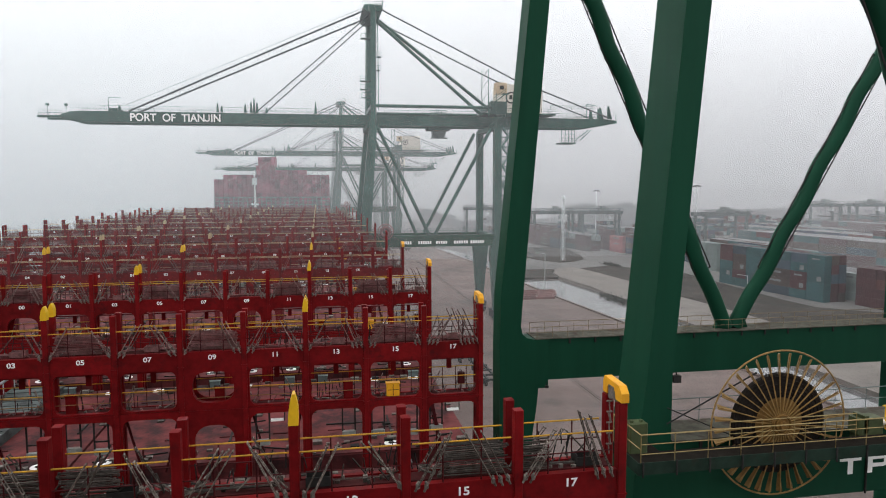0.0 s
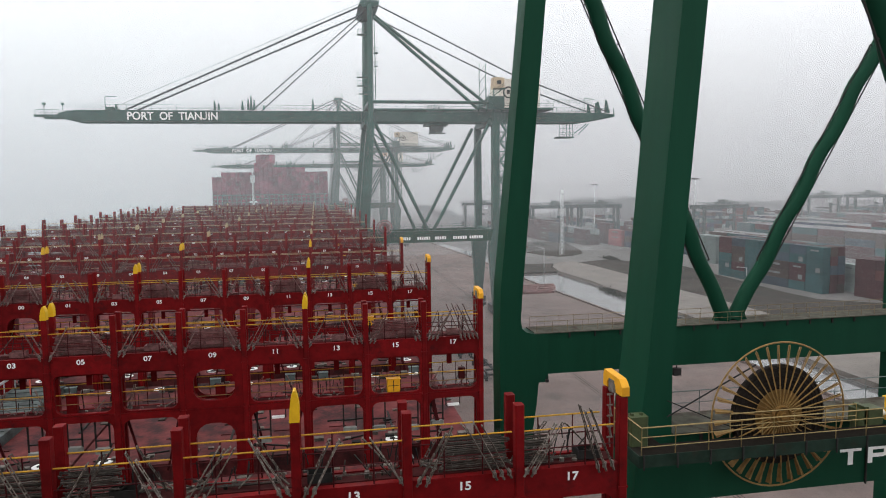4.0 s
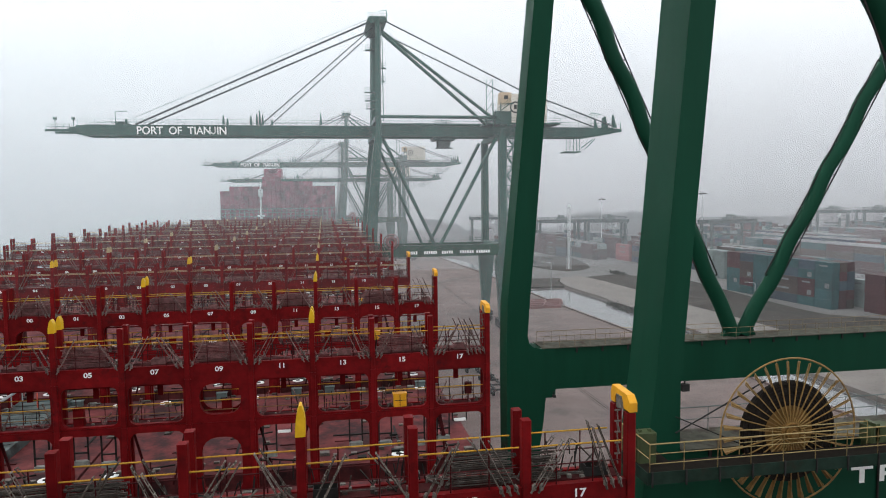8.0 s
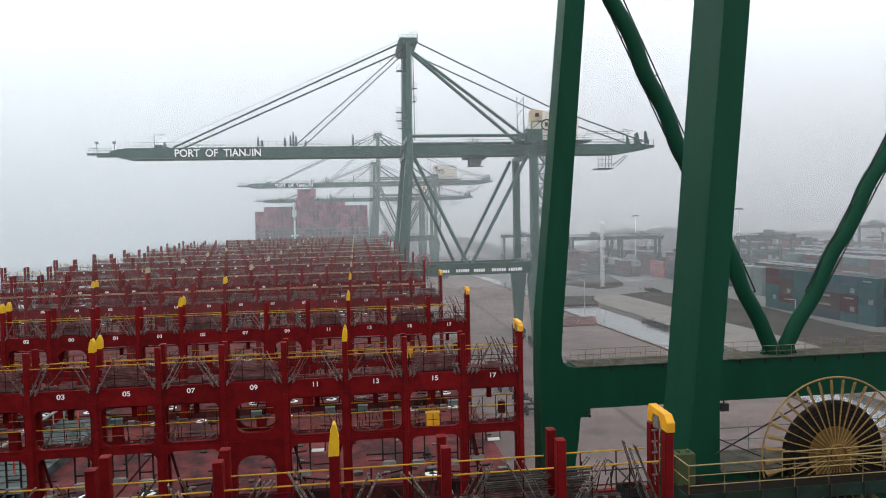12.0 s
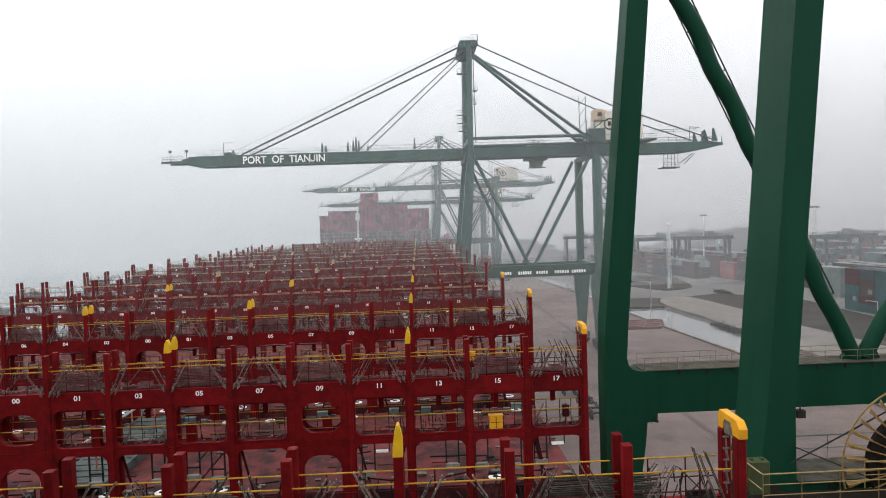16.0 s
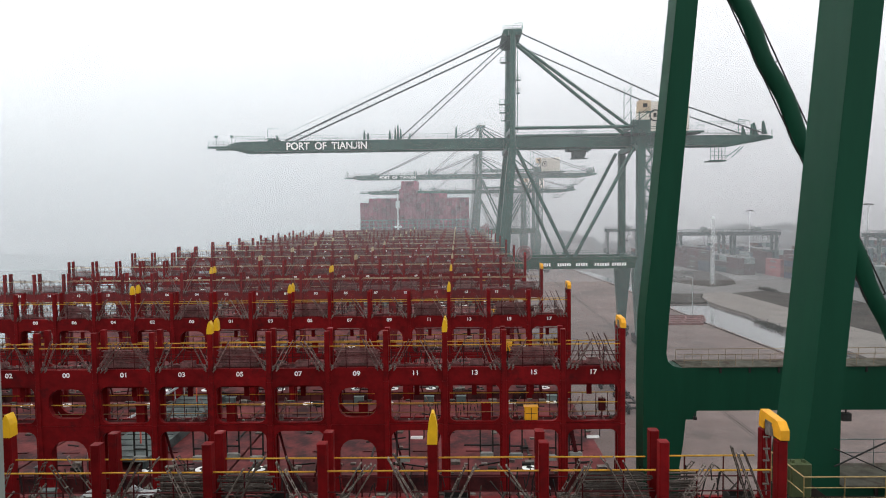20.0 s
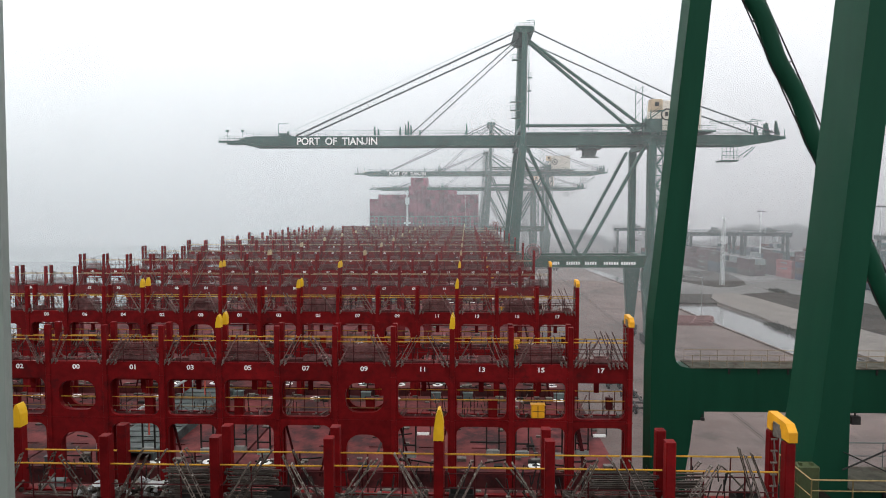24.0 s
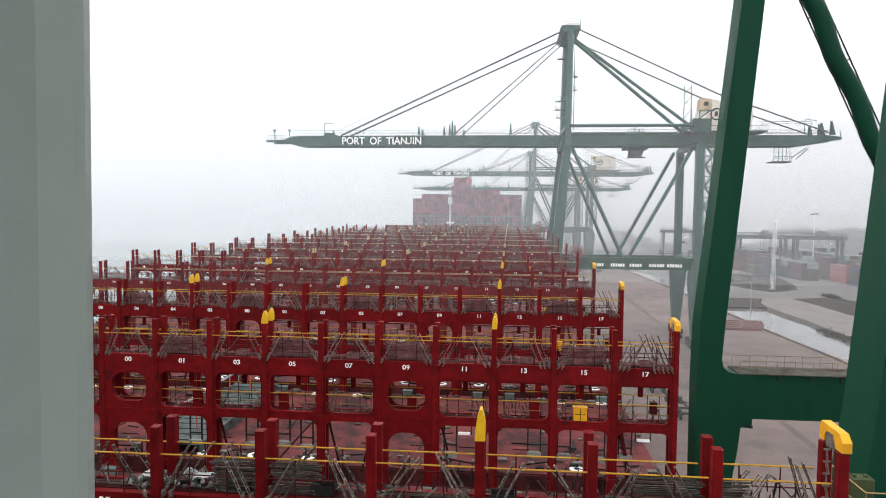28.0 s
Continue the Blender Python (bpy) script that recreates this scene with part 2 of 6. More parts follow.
def mist_material(name, density, low, high, along=None, inland=1.0):
    """Mist as a flat see-through veil that pales what lies behind, thinning with height and, where asked, along the
    quay or inland.
    """
    m = bpy.data.materials.new(name)
    m.use_nodes = True
    nt = m.node_tree
    nt.nodes.clear()
    out = nt.nodes.new("ShaderNodeOutputMaterial")
    clear = nt.nodes.new("ShaderNodeBsdfTransparent")
    d = nt.nodes.new("ShaderNodeBsdfDiffuse")
    tr = nt.nodes.new("ShaderNodeBsdfTranslucent")
    half = nt.nodes.new("ShaderNodeMixShader")
    nt.links.new(d.outputs[0], half.inputs[1])
    nt.links.new(tr.outputs[0], half.inputs[2])
    geo = nt.nodes.new("ShaderNodeNewGeometry")
    sep = nt.nodes.new("ShaderNodeSeparateXYZ")
    nt.links.new(geo.outputs["Position"], sep.inputs[0])
    # the sky's dimming from water to land, put into the veil's colour
    land = nt.nodes.new("ShaderNodeMapRange")
    land.interpolation_type = "SMOOTHSTEP"
    land.inputs["From Min"].default_value, land.inputs["From Max"].default_value = -120, 330
    nt.links.new(sep.outputs["X"], land.inputs["Value"])
    sky_dim = nt.nodes.new("ShaderNodeMixRGB")
    sky_dim.inputs[1].default_value = (0.92, 0.94, 0.955, 1)
    sky_dim.inputs[2].default_value = (0.82, 0.815, 0.83, 1)
    nt.links.new(land.outputs[0], sky_dim.inputs[0])
    # the grey band low over the horizon, put into the colour by height
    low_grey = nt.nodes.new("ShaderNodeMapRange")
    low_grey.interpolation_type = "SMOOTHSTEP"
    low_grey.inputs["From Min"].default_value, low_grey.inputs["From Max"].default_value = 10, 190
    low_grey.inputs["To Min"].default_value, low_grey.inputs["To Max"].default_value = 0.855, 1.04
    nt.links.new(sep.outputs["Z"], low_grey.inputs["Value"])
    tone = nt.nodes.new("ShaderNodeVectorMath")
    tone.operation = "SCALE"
    nt.links.new(sky_dim.outputs[0], tone.inputs[0])
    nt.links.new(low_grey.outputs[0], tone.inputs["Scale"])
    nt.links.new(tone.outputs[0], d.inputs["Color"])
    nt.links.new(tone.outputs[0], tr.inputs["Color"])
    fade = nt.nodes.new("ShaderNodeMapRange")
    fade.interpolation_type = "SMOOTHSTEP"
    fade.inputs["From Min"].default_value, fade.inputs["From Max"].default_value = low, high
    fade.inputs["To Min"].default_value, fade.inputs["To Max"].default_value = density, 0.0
    nt.links.new(sep.outputs["Z"], fade.inputs["Value"])
    nz = nt.nodes.new("ShaderNodeTexNoise")
    nz.inputs["Scale"].default_value = 0.008
    nz.inputs["Detail"].default_value = 2
    nt.links.new(geo.outputs["Position"], nz.inputs["Vector"])
    nr = nt.nodes.new("ShaderNodeMapRange")
    nr.inputs["To Min"].default_value, nr.inputs["To Max"].default_value = (0.75, 1.25) if density < 0.5 else (1.0, 1.0)
    nt.links.new(nz.outputs[0], nr.inputs["Value"])
    mu = nt.nodes.new("ShaderNodeMath")
    mu.operation = "MULTIPLY"
    nt.links.new(fade.outputs[0], mu.inputs[0])
    nt.links.new(nr.outputs[0], mu.inputs[1])
    veil_out = mu.outputs[0]
    if along:
        ease = nt.nodes.new("ShaderNodeMapRange")
        ease.interpolation_type = "SMOOTHSTEP"
        ease.inputs["From Min"].default_value, ease.inputs["From Max"].default_value = along[1], along[0]
        ease.inputs["To Min"].default_value, ease.inputs["To Max"].default_value = 1.0, 0.0
        nt.links.new(sep.outputs["Y"], ease.inputs["Value"])
        both = nt.nodes.new("ShaderNodeMath")
        both.operation = "MULTIPLY"
        nt.links.new(veil_out, both.inputs[0])
        nt.links.new(ease.outputs[0], both.inputs[1])
        veil_out = both.outputs[0]
    if inland < 1:
        ease = nt.nodes.new("ShaderNodeMapRange")
        ease.interpolation_type = "SMOOTHSTEP"
        ease.inputs["From Min"].default_value, ease.inputs["From Max"].default_value = 42, 84
        ease.inputs["To Min"].default_value, ease.inputs["To Max"].default_value = 1.0, inland
        nt.links.new(sep.outputs["X"], ease.inputs["Value"])
        both = nt.nodes.new("ShaderNodeMath")
        both.operation = "MULTIPLY"
        nt.links.new(veil_out, both.inputs[0])
        nt.links.new(ease.outputs[0], both.inputs[1])
        veil_out = both.outputs[0]
    mix = nt.nodes.new("ShaderNodeMixShader")
    nt.links.new(veil_out, mix.inputs[0])
    nt.links.new(clear.outputs[0], mix.inputs[1])
    nt.links.new(half.outputs[0], mix.inputs[2])
    nt.links.new(mix.outputs[0], out.inputs["Surface"])
    return m


# ---------- building helpers ----------
def box(bm, x0, x1, y0, y1, z0, z1):
    v = [bm.verts.new(p) for p in ((x0, y0, z0), (x1, y0, z0), (x1, y1, z0), (x0, y1, z0), (x0, y0, z1), (x1, y0, z1), (x1, y1, z1), (x0, y1, z1))]
    for f in ((3, 2, 1, 0), (4, 5, 6, 7), (0, 1, 5, 4), (1, 2, 6, 5), (2, 3, 7, 6), (3, 0, 4, 7)):
        bm.faces.new([v[i] for i in f])
    return bm


def chamfer_box(bm, x0, x1, y0, y1, z0, z1, c):
    """A box with its four upright edges cut off by c."""
    pts = ((x0 + c, y0), (x1 - c, y0), (x1, y0 + c), (x1, y1 - c), (x1 - c, y1), (x0 + c, y1), (x0, y1 - c), (x0, y0 + c))
    a = [bm.verts.new((x, y, z0)) for x, y in pts]
    b = [bm.verts.new((x, y, z1)) for x, y in pts]
    bm.faces.new(a[::-1])
    bm.faces.new(b)
    for i in range(8):
        bm.faces.new((a[i], a[(i + 1) % 8], b[(i + 1) % 8], b[i]))
    return bm


def sides(p, q):
    d = (Vector(q) - Vector(p)).normalized()
    u = d.cross(Vector((0, 0, 1)))
    if u.length < 0.01:
        u = Vector((1, 0, 0))
    u.normalize()
    return u, u.cross(d).normalized()


def tube(bm, p, q, r, n=8, r2=None):
    u, w = sides(p, q)
    r2 = r if r2 is None else r2
    a = [bm.verts.new(Vector(p) + (u * math.cos(t) + w * math.sin(t)) * r) for t in (2 * math.pi * i / n for i in range(n))]
    b = [bm.verts.new(Vector(q) + (u * math.cos(t) + w * math.sin(t)) * r2) for t in (2 * math.pi * i / n for i in range(n))]
    for i in range(n):
        bm.faces.new((a[i], a[(i + 1) % n], b[(i + 1) % n], b[i]))
    bm.faces.new(a[::-1])
    bm.faces.new(b)
    return bm


def bar(bm, p, q, w, h):
    """A box girder from p to q, w wide and h high."""
    u, n = sides(p, q)
    n = -n if n.z < 0 else n
    c = []
    for e in (Vector(p), Vector(q)):
        c.append([bm.verts.new(e + u * sx * w / 2 + n * sz * h / 2) for sx, sz in ((-1, -1), (1, -1), (1, 1), (-1, 1))])
    a, b = c
    for i in range(4):
        bm.faces.new((a[i], a[(i + 1) % 4], b[(i + 1) % 4], b[i]))
    bm.faces.new(a[::-1])
    bm.faces.new(b)
    return bm


def ring(bm, cx, y, cz, R, r, n=56, m=6):
    """A closed hoop in the x-z plane."""
    vs = []
    for i in range(n):
        a = 2 * math.pi * i / n
        vs.append([bm.verts.new((cx + (R + r * math.cos(q)) * math.cos(a), y + r * math.sin(q), cz + (R + r * math.cos(q)) * math.sin(a))) for q in (2 * math.pi * k / m for k in range(m))])
    for i in range(n):
        u, w = vs[i], vs[(i + 1) % n]
        for k in range(m):
            bm.faces.new((u[k], w[k], w[(k + 1) % m], u[(k + 1) % m]))
    return bm


def prism(bm, pts, axis, lo, hi):
    """A solid whose outline pts (two coordinates) is drawn out along the axis from lo to hi."""
    def at(p, h):
        return (h, p[0], p[1]) if axis == "x" else (p[0], h, p[1]) if axis == "y" else (p[0], p[1], h)
    a = [bm.verts.new(at(p, lo)) for p in pts]
    b = [bm.verts.new(at(p, hi)) for p in pts]
    bm.faces.new(a[::-1])
    bm.faces.new(b)
    n = len(pts)
    for i in range(n):
        bm.faces.new((a[i], a[(i + 1) % n], b[(i + 1) % n], b[i]))
    return bm


def round_rect(x0, x1, z0, z1, r, n=5):
    pts = []
    for cx, cz, a0 in ((x1 - r, z1 - r, 0), (x0 + r, z1 - r, 90), (x0 + r, z0 + r, 180), (x1 - r, z0 + r, 270)):
        for i in range(n):
            a = radians(a0 + 90 * i / (n - 1))
            pts.append((cx + r * math.cos(a), cz + r * math.sin(a)))
    return pts


def holed(bm, x0, x1, z0, z1, hole, r, y0, y1):
    """A plate in the xz plane, y0 to y1 thick, with one round-cornered opening (hx0, hx1, hz0, hz1)."""
    inner = round_rect(*hole, r)
    cx, cz = (hole[0] + hole[1]) / 2, (hole[2] + hole[3]) / 2
    n = len(inner)
    k = n // 4
    corners = [(x1, z1), (x0, z1), (x0, z0), (x1, z0)]
    rings = []
    for y in (y0, y1):
        rings.append(([bm.verts.new((x, y, z)) for x, z in inner], [bm.verts.new((x, y, z)) for x, z in corners]))
    for (inn, out), flip in ((rings[0], 1), (rings[1], 0)):
        for q in range(4):
            for i in range(q * k, q * k + k - 1):
                f = (out[q], inn[i], inn[i + 1])
                bm.faces.new(f if flip else f[::-1])
            i, j = q * k + k - 1, (q * k + k) % n
            f = (out[q], inn[i], inn[j], out[(q + 1) % 4])
            bm.faces.new(f if flip else f[::-1])
    a, b = rings
    for i in range(n):
        bm.faces.new((a[0][(i + 1) % n], a[0][i], b[0][i], b[0][(i + 1) % n]))
    for i in range(4):
        bm.faces.new((a[1][i], a[1][(i + 1) % 4], b[1][(i + 1) % 4], b[1][i]))
    return bm


def mesh_of(bm, name, material):
    bmesh.ops.recalc_face_normals(bm, faces=bm.faces[:])
    me = bpy.data.meshes.new(name)
    bm.to_mesh(me)
    bm.free()
    me.materials.append(material)
    return me


def part(name, bm, material, parent, label=""):
    ob = new(name, mesh_of(bm, name, material))
    ob.parent = parent
    if label:
        tagged(ob, label)
    return ob


def again(ob, parent, loc=(0, 0, 0), name=None):
    """Another part on the same mesh."""
    o = new(name or ob.name.split(".")[0], ob.data)
    o.parent = parent
    o.location = loc
    return o


def thing(name, loc, label, category, group="", kind=""):
    e = new(name)
    e.location = loc
    return tagged(e, label, category, group, kind)


def solo(name, bm, material, label, category, group="", kind="", loc=(0, 0, 0)):
    ob = new(name, mesh_of(bm, name, material))
    ob.location = loc
    return tagged(ob, label, category, group, kind)


def letters(text, size, material, thick=0.02):
    cu = bpy.data.curves.new("lettering", "FONT")
    cu.body, cu.size, cu.extrude, cu.align_x, cu.align_y = text, size, thick, "CENTER", "CENTER"
    cu.offset = size * 0.018
    tmp = bpy.data.objects.new("lettering", cu)
    scene.collection.objects.link(tmp)
    me = bpy.data.meshes.new_from_object(tmp.evaluated_get(bpy.context.evaluated_depsgraph_get()))
    bpy.data.objects.remove(tmp)
    bpy.data.curves.remove(cu)
    me.materials.clear()
    me.materials.append(material)
    return me


def rail(bm, p, q, height, posts, r=0.025, mids=1, n=4):
    """Handrail from p to q: top rail, middle rails and stanchions."""
    p, q = Vector(p), Vector(q)
    up = Vector((0, 0, height))
    tube(bm, p + up, q + up, r, n)
    for k in range(mids):
        h = up * (k + 1) / (mids + 1)
        tube(bm, p + h, q + h, r * 0.7, n)
    for i in range(posts + 1):
        s = p.lerp(q, i / max(1, posts))
        tube(bm, s, s + up, r * 0.8, n)
    return bm


# ---------- the setting: water, quay, yard ground ----------
QUAY = 25.0
solo("water", box(bmesh.new(), -4500, QUAY + 1, -800, 4800, -9, -5), WATER, "calm grey harbour water under mist", "water", kind="structure")
ground = solo("ground", box(bmesh.new(), QUAY, 4500, -800, 4800, -8, 0), CONCRETE, "worn pinkish grey concrete quay apron", "ground", kind="structure")


def patch(name, pts, material, label, z=0.006, thick=0.3):
    return solo(name, prism(bmesh.new(), pts, "z", z - thick, z), material, label, "ground", kind="structure")


# pale yard concrete beyond the apron, rain water lying in the low strip, soil and verges
patch("pavement", [(100.9, -300), (2500, -300), (2500, 4000), (60, 4000), (68, 470), (76, 359), (82, 285), (83.6, 240), (85.3, 228), (100, 228), (100.9, 180)], PALEROAD, "pale grey concrete container yard", 0.008)
patch("pavement", [(94.0, 60), (101, 60), (101.1, 180), (100.6, 192), (101.1, 202), (100.1, 211), (99.2, 227), (83.9, 227), (85.3, 195), (88.3, 155)], POND, "rain water standing in a long flooded strip", 0.02)
patch("pavement", [(76.6, 352), (82.2, 285), (83.0, 264), (90.5, 264), (87.5, 300), (82.5, 345)], POND, "rain water standing along the apron's back", 0.02)
patch("pavement", [(101.2, 60), (121, 60), (120.6, 150), (119.5, 170), (118.5, 180), (118.3, 214), (116.8, 240), (114.6, 253.5), (106.3, 251), (101.5, 240), (99.6, 228), (100.4, 211), (101.4, 202), (100.9, 192), (101.4, 180)], SAND, "sandy raised verge beside the flooded strip", 0.9, 1.2)
patch("pavement", [(84.0, 228.5), (99.3, 228.5), (101.0, 240), (105.5, 250.5), (92.5, 252), (84.2, 246)], SOIL, "dark earth bank across the flooded strip", 0.7, 1.0)
patch("pavement", [(121.2, 60), (162, 60), (166, 128), (158.5, 151), (147.5, 161), (146.5, 172), (147.5, 190), (149, 214), (150, 232), (137.5, 254), (131.5, 261), (115.2, 254), (117.2, 240), (118.6, 214), (118.8, 180), (119.8, 170)], SOIL, "dark bare soil strip", 0.2, 0.5)
patch("pavement", [(109, 300), (112, 288), (117.5, 277), (124, 279), (132, 287), (136, 300), (141, 330), (139, 343), (124, 346), (112, 330)], SOIL, "dark soil island round a lamp mast", 0.2, 0.5)
kerb = bmesh.new()
for (xa, ya), (xb, yb) in (((94.0, 60), (88.3, 155)), ((88.3, 155), (85.3, 195)), ((85.3, 195), (83.6, 240)), ((83.6, 240), (82, 285)), ((82, 285), (76, 359)), ((76, 359), (68, 470))):
    bar(kerb, (xa - 0.4, ya, 0.2), (xb - 0.4, yb, 0.2), 0.5, 0.4)
solo("kerb", kerb, CONCRETE, "low concrete kerb along the apron's back", "kerb", kind="structure")
kerb = bmesh.new()
box(kerb, QUAY, QUAY + 0.7, -300, 900, 0.0, 0.28)
solo("kerb", kerb, CONCRETE, "low concrete coping at the quay edge", "kerb", kind="structure")
rails = bmesh.new()
for rx in (27.9, 59.0):
    box(rails, rx - 0.06, rx + 0.06, -200, 900, 0.0, 0.03)
    box(rails, rx - 0.5, rx - 0.42, -200, 900, 0.0, 0.012)
    box(rails, rx + 0.42, rx + 0.5, -200, 900, 0.0, 0.012)
solo("trim", rails, DARK, "steel crane rails let into the quay", "rail", kind="structure")

# mist over the deck, the quay and the distance: haze added as flat sheets
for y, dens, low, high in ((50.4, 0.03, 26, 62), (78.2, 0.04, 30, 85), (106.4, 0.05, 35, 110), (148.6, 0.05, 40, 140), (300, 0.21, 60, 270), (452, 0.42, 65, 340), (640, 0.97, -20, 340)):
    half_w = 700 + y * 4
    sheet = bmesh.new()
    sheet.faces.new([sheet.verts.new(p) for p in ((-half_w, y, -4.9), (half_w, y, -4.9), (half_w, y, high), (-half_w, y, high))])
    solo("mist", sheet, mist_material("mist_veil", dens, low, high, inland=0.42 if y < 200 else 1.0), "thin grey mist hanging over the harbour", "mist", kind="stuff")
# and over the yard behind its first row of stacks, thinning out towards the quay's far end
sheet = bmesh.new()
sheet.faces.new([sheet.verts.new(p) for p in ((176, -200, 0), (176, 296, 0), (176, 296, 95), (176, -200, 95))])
solo("mist", sheet, mist_material("yard_mist_veil", 0.19, 25, 95, (290, 190)), "thin grey mist hanging over the container yard", "mist", kind="stuff")

# ---------- the bridge wing that the camera stands on ----------
b = bmesh.new()
prism(b, [(6.0, 0.64), (16.44, 0.64), (16.475, 0.655), (16.492, 0.69), (16.494, 0.705), (16.485, 0.73), (16.43, 0.80), (6.0, 0.80)], "z", 31.35, 35.2)
for v in b.verts:
    v.co.x += 0.016 * (v.co.z - 33.0) - 0.011
solo("wall_wing", b, WALLGREY, "smooth grey-green painted steel bulkhead of the bridge wing", "wall", kind="structure")
# out of view: slab added overhead to keep sky light off the bulkhead
solo("ceiling", box(bmesh.new(), 14.6, 19.5, -3.2, 0.8, 35.2, 35.35), WALLGREY, "painted steel deckhead over the bridge wing", "ceiling", kind="structure")
b = bmesh.new()
box(b, 14.6, 24.0, -3.2, 0.8, 31.15, 31.35)
solo("floor", b, WALLGREY, "painted steel deck of the bridge wing", "floor", kind="structure")
b = bmesh.new()
box(b, -20, 24.0, -14, 0.8, 19.4, 31.15)
# unseen upper block, added to take sky light off the nearest deck
box(b, -20, 12.0, -14, 0.60, 31.15, 36.2)
solo("wall_front", b, WALLGREY, "grey-green painted front of the ship's accommodation block, with an added shading block above", "wall", kind="structure")

# ---------- the ship ----------
W = 2.515
HATCH = 21.0
DECK = 19.4
half = [(24.15, -60), (24.15, 172), (22.6, 186), (18.5, 200), (11.5, 213), (3.5, 221)]
outline = half + [(-x, y) for x, y in reversed(half)]
solo("ship_hull", prism(bmesh.new(), outline, "z", -8, DECK), RED, "dark red hull of a large container ship alongside", "ship", kind="structure")


def bay_x(k):
    return k * W


def row_name(k):
    return "%02d" % (2 * k - 1 if k > 0 else -2 * k)


# hatch covers between the lashing bridges
PITCH = 14.07
BRIDGES = [14.93 + PITCH * i for i in range(12)]
SEAMS = [-9.5 * W, -5.5 * W, -1.5 * W, 2.5 * W, 6.5 * W, 9.5 * W]
rnd = random.Random(4)
DISC = []
SOCKET = []
STIFF = []
for bi, y0 in enumerate(BRIDGES[:-1]):
    for s in range(5):
        xa, xb = SEAMS[s] + 0.06, SEAMS[s + 1] - 0.06
        cover = thing("hatch_cover", (0, y0 + 1.35, DECK), "dark red steel hatch cover with container sockets", "hatch cover", "hatch covers")
        d = PITCH - 1.9
        b = bmesh.new()
        box(b, xa, xb, 0, d, 0.75, HATCH - DECK)
        part("cover_plate", b, DECKRED, cover)
        b = bmesh.new()
        box(b, xa + 0.25, xb - 0.25, 0.25, d - 0.25, 0.0, 0.75)
        part("coaming", b, RED, cover)
        top = HATCH - DECK
        n = round((xb - xa) / W)
        joined = bmesh.new()
        for i in range(n + 1):
            x = xa + 0.1 + (xb - xa - 0.2) * i / n
            for yy in (0.2, 5.85, 6.15, d - 0.2):
                if bi > 2:
                    box(joined, x - 0.16, x + 0.16, yy - 0.13, yy + 0.13, top, top + 0.07)
                elif SOCKET:
                    again(SOCKET[0], cover, (x, yy, top))
                else:
                    SOCKET.append(part("container_socket", box(bmesh.new(), -0.16, 0.16, -0.13, 0.13, 0, 0.07), GALV, cover))
                    SOCKET[0].location = (x, yy, top)
        if bi > 2:
            tagged(part("container_socket", joined, GALV, cover), kind="stuff")
        for i in range(n):
            for yy in (3.0, d - 3.0):
                o = part("stiffener", box(bmesh.new(), -0.42, 0.42, -0.06, 0.06, top, top + 0.05), DECKRED, cover) if not STIFF else again(STIFF[0], cover)
                STIFF.append(o)
                o.location = (xa + (i + 0.5) * (xb - xa) / n, yy, 0)
        for i in range(n):
            if bi < 6 and rnd.random() < 0.55:
                x, yy = xa + (i + rnd.uniform(0.25, 0.75)) * (xb - xa) / n, rnd.choice((0.35, d - 0.4, d - 0.4, d / 2))
                if (i + s + bi) % 2:
                    b = bmesh.new()
                    chamfer_box(b, x - 0.3, x + 0.3, yy - 0.15, yy + 0.15, top, top + 0.32, 0.03)
                    box(b, x - 0.33, x + 0.33, yy - 0.18, yy + 0.18, top + 0.32, top + 0.36)
                    part("vent_box", b, GREYGREEN, cover, "small grey-green vent box")
            if bi < 6 and rnd.random() < 0.6:
                x, yy = xa + (i + rnd.uniform(0.2, 0.8)) * (xb - xa) / n, rnd.uniform(1.2, d - 1.2)
                b = bmesh.new()
                a = rnd.choice((0, 0, 1))
                box(b, x - (0.9 if a else 0.05), x + (0.9 if a else 0.05), yy - (0.05 if a else 1.4), yy + (0.05 if a else 1.4), top, top + 0.06)
                part("loose_rod", b, DARK, cover)
        if bi < 6:
            for nm, material, count in (("dunnage", DARK, 20), ("loose_twistlock", PALEGALV, 22)):
                b = bmesh.new()
                for i in range(count):
                    x, yy = rnd.uniform(xa + 0.3, xb - 0.3), rnd.choice((rnd.uniform(0.3, 1.4), rnd.uniform(d - 1.6, d - 0.3), rnd.uniform(0.3, d - 0.3)))
                    if nm == "dunnage" and i % 2:
                        a = rnd.uniform(-0.5, 0.5)
                        l = rnd.uniform(0.3, 1.1)
                        bar(b, (x - l * math.cos(a), yy - l * math.sin(a), top + 0.03), (x + l * math.cos(a), yy + l * math.sin(a), top + 0.03), 0.06, 0.06)
                    else:
                        s = rnd.uniform(0.06, 0.16)
                        box(b, x - s * 1.4, x + s * 1.4, yy - s, yy + s, top, top + s)
                tagged(part(nm, b, material, cover), kind="stuff")
        for i in range(n):
            if rnd.random() < 0.72:
                x = xa + (i + 0.5) * (xb - xa) / n
                for yy in ((0.75, d - 0.75) if rnd.random() < 0.7 else (d - 0.75,)):
                    if DISC:
                        lid = again(DISC[0], cover, (x, yy, top))
                        again(DISC[1], lid)
                    else:
                        b = bmesh.new()
                        prism(b, [(0.33 * math.cos(q * math.pi / 8), 0.33 * math.sin(q * math.pi / 8)) for q in range(16)], "z", 0, 0.035)
                        lid = part("vent_lid", b, WHITE, cover, "round white painted lid")
                        lid.location = (x, yy, top)
                        b = bmesh.new()
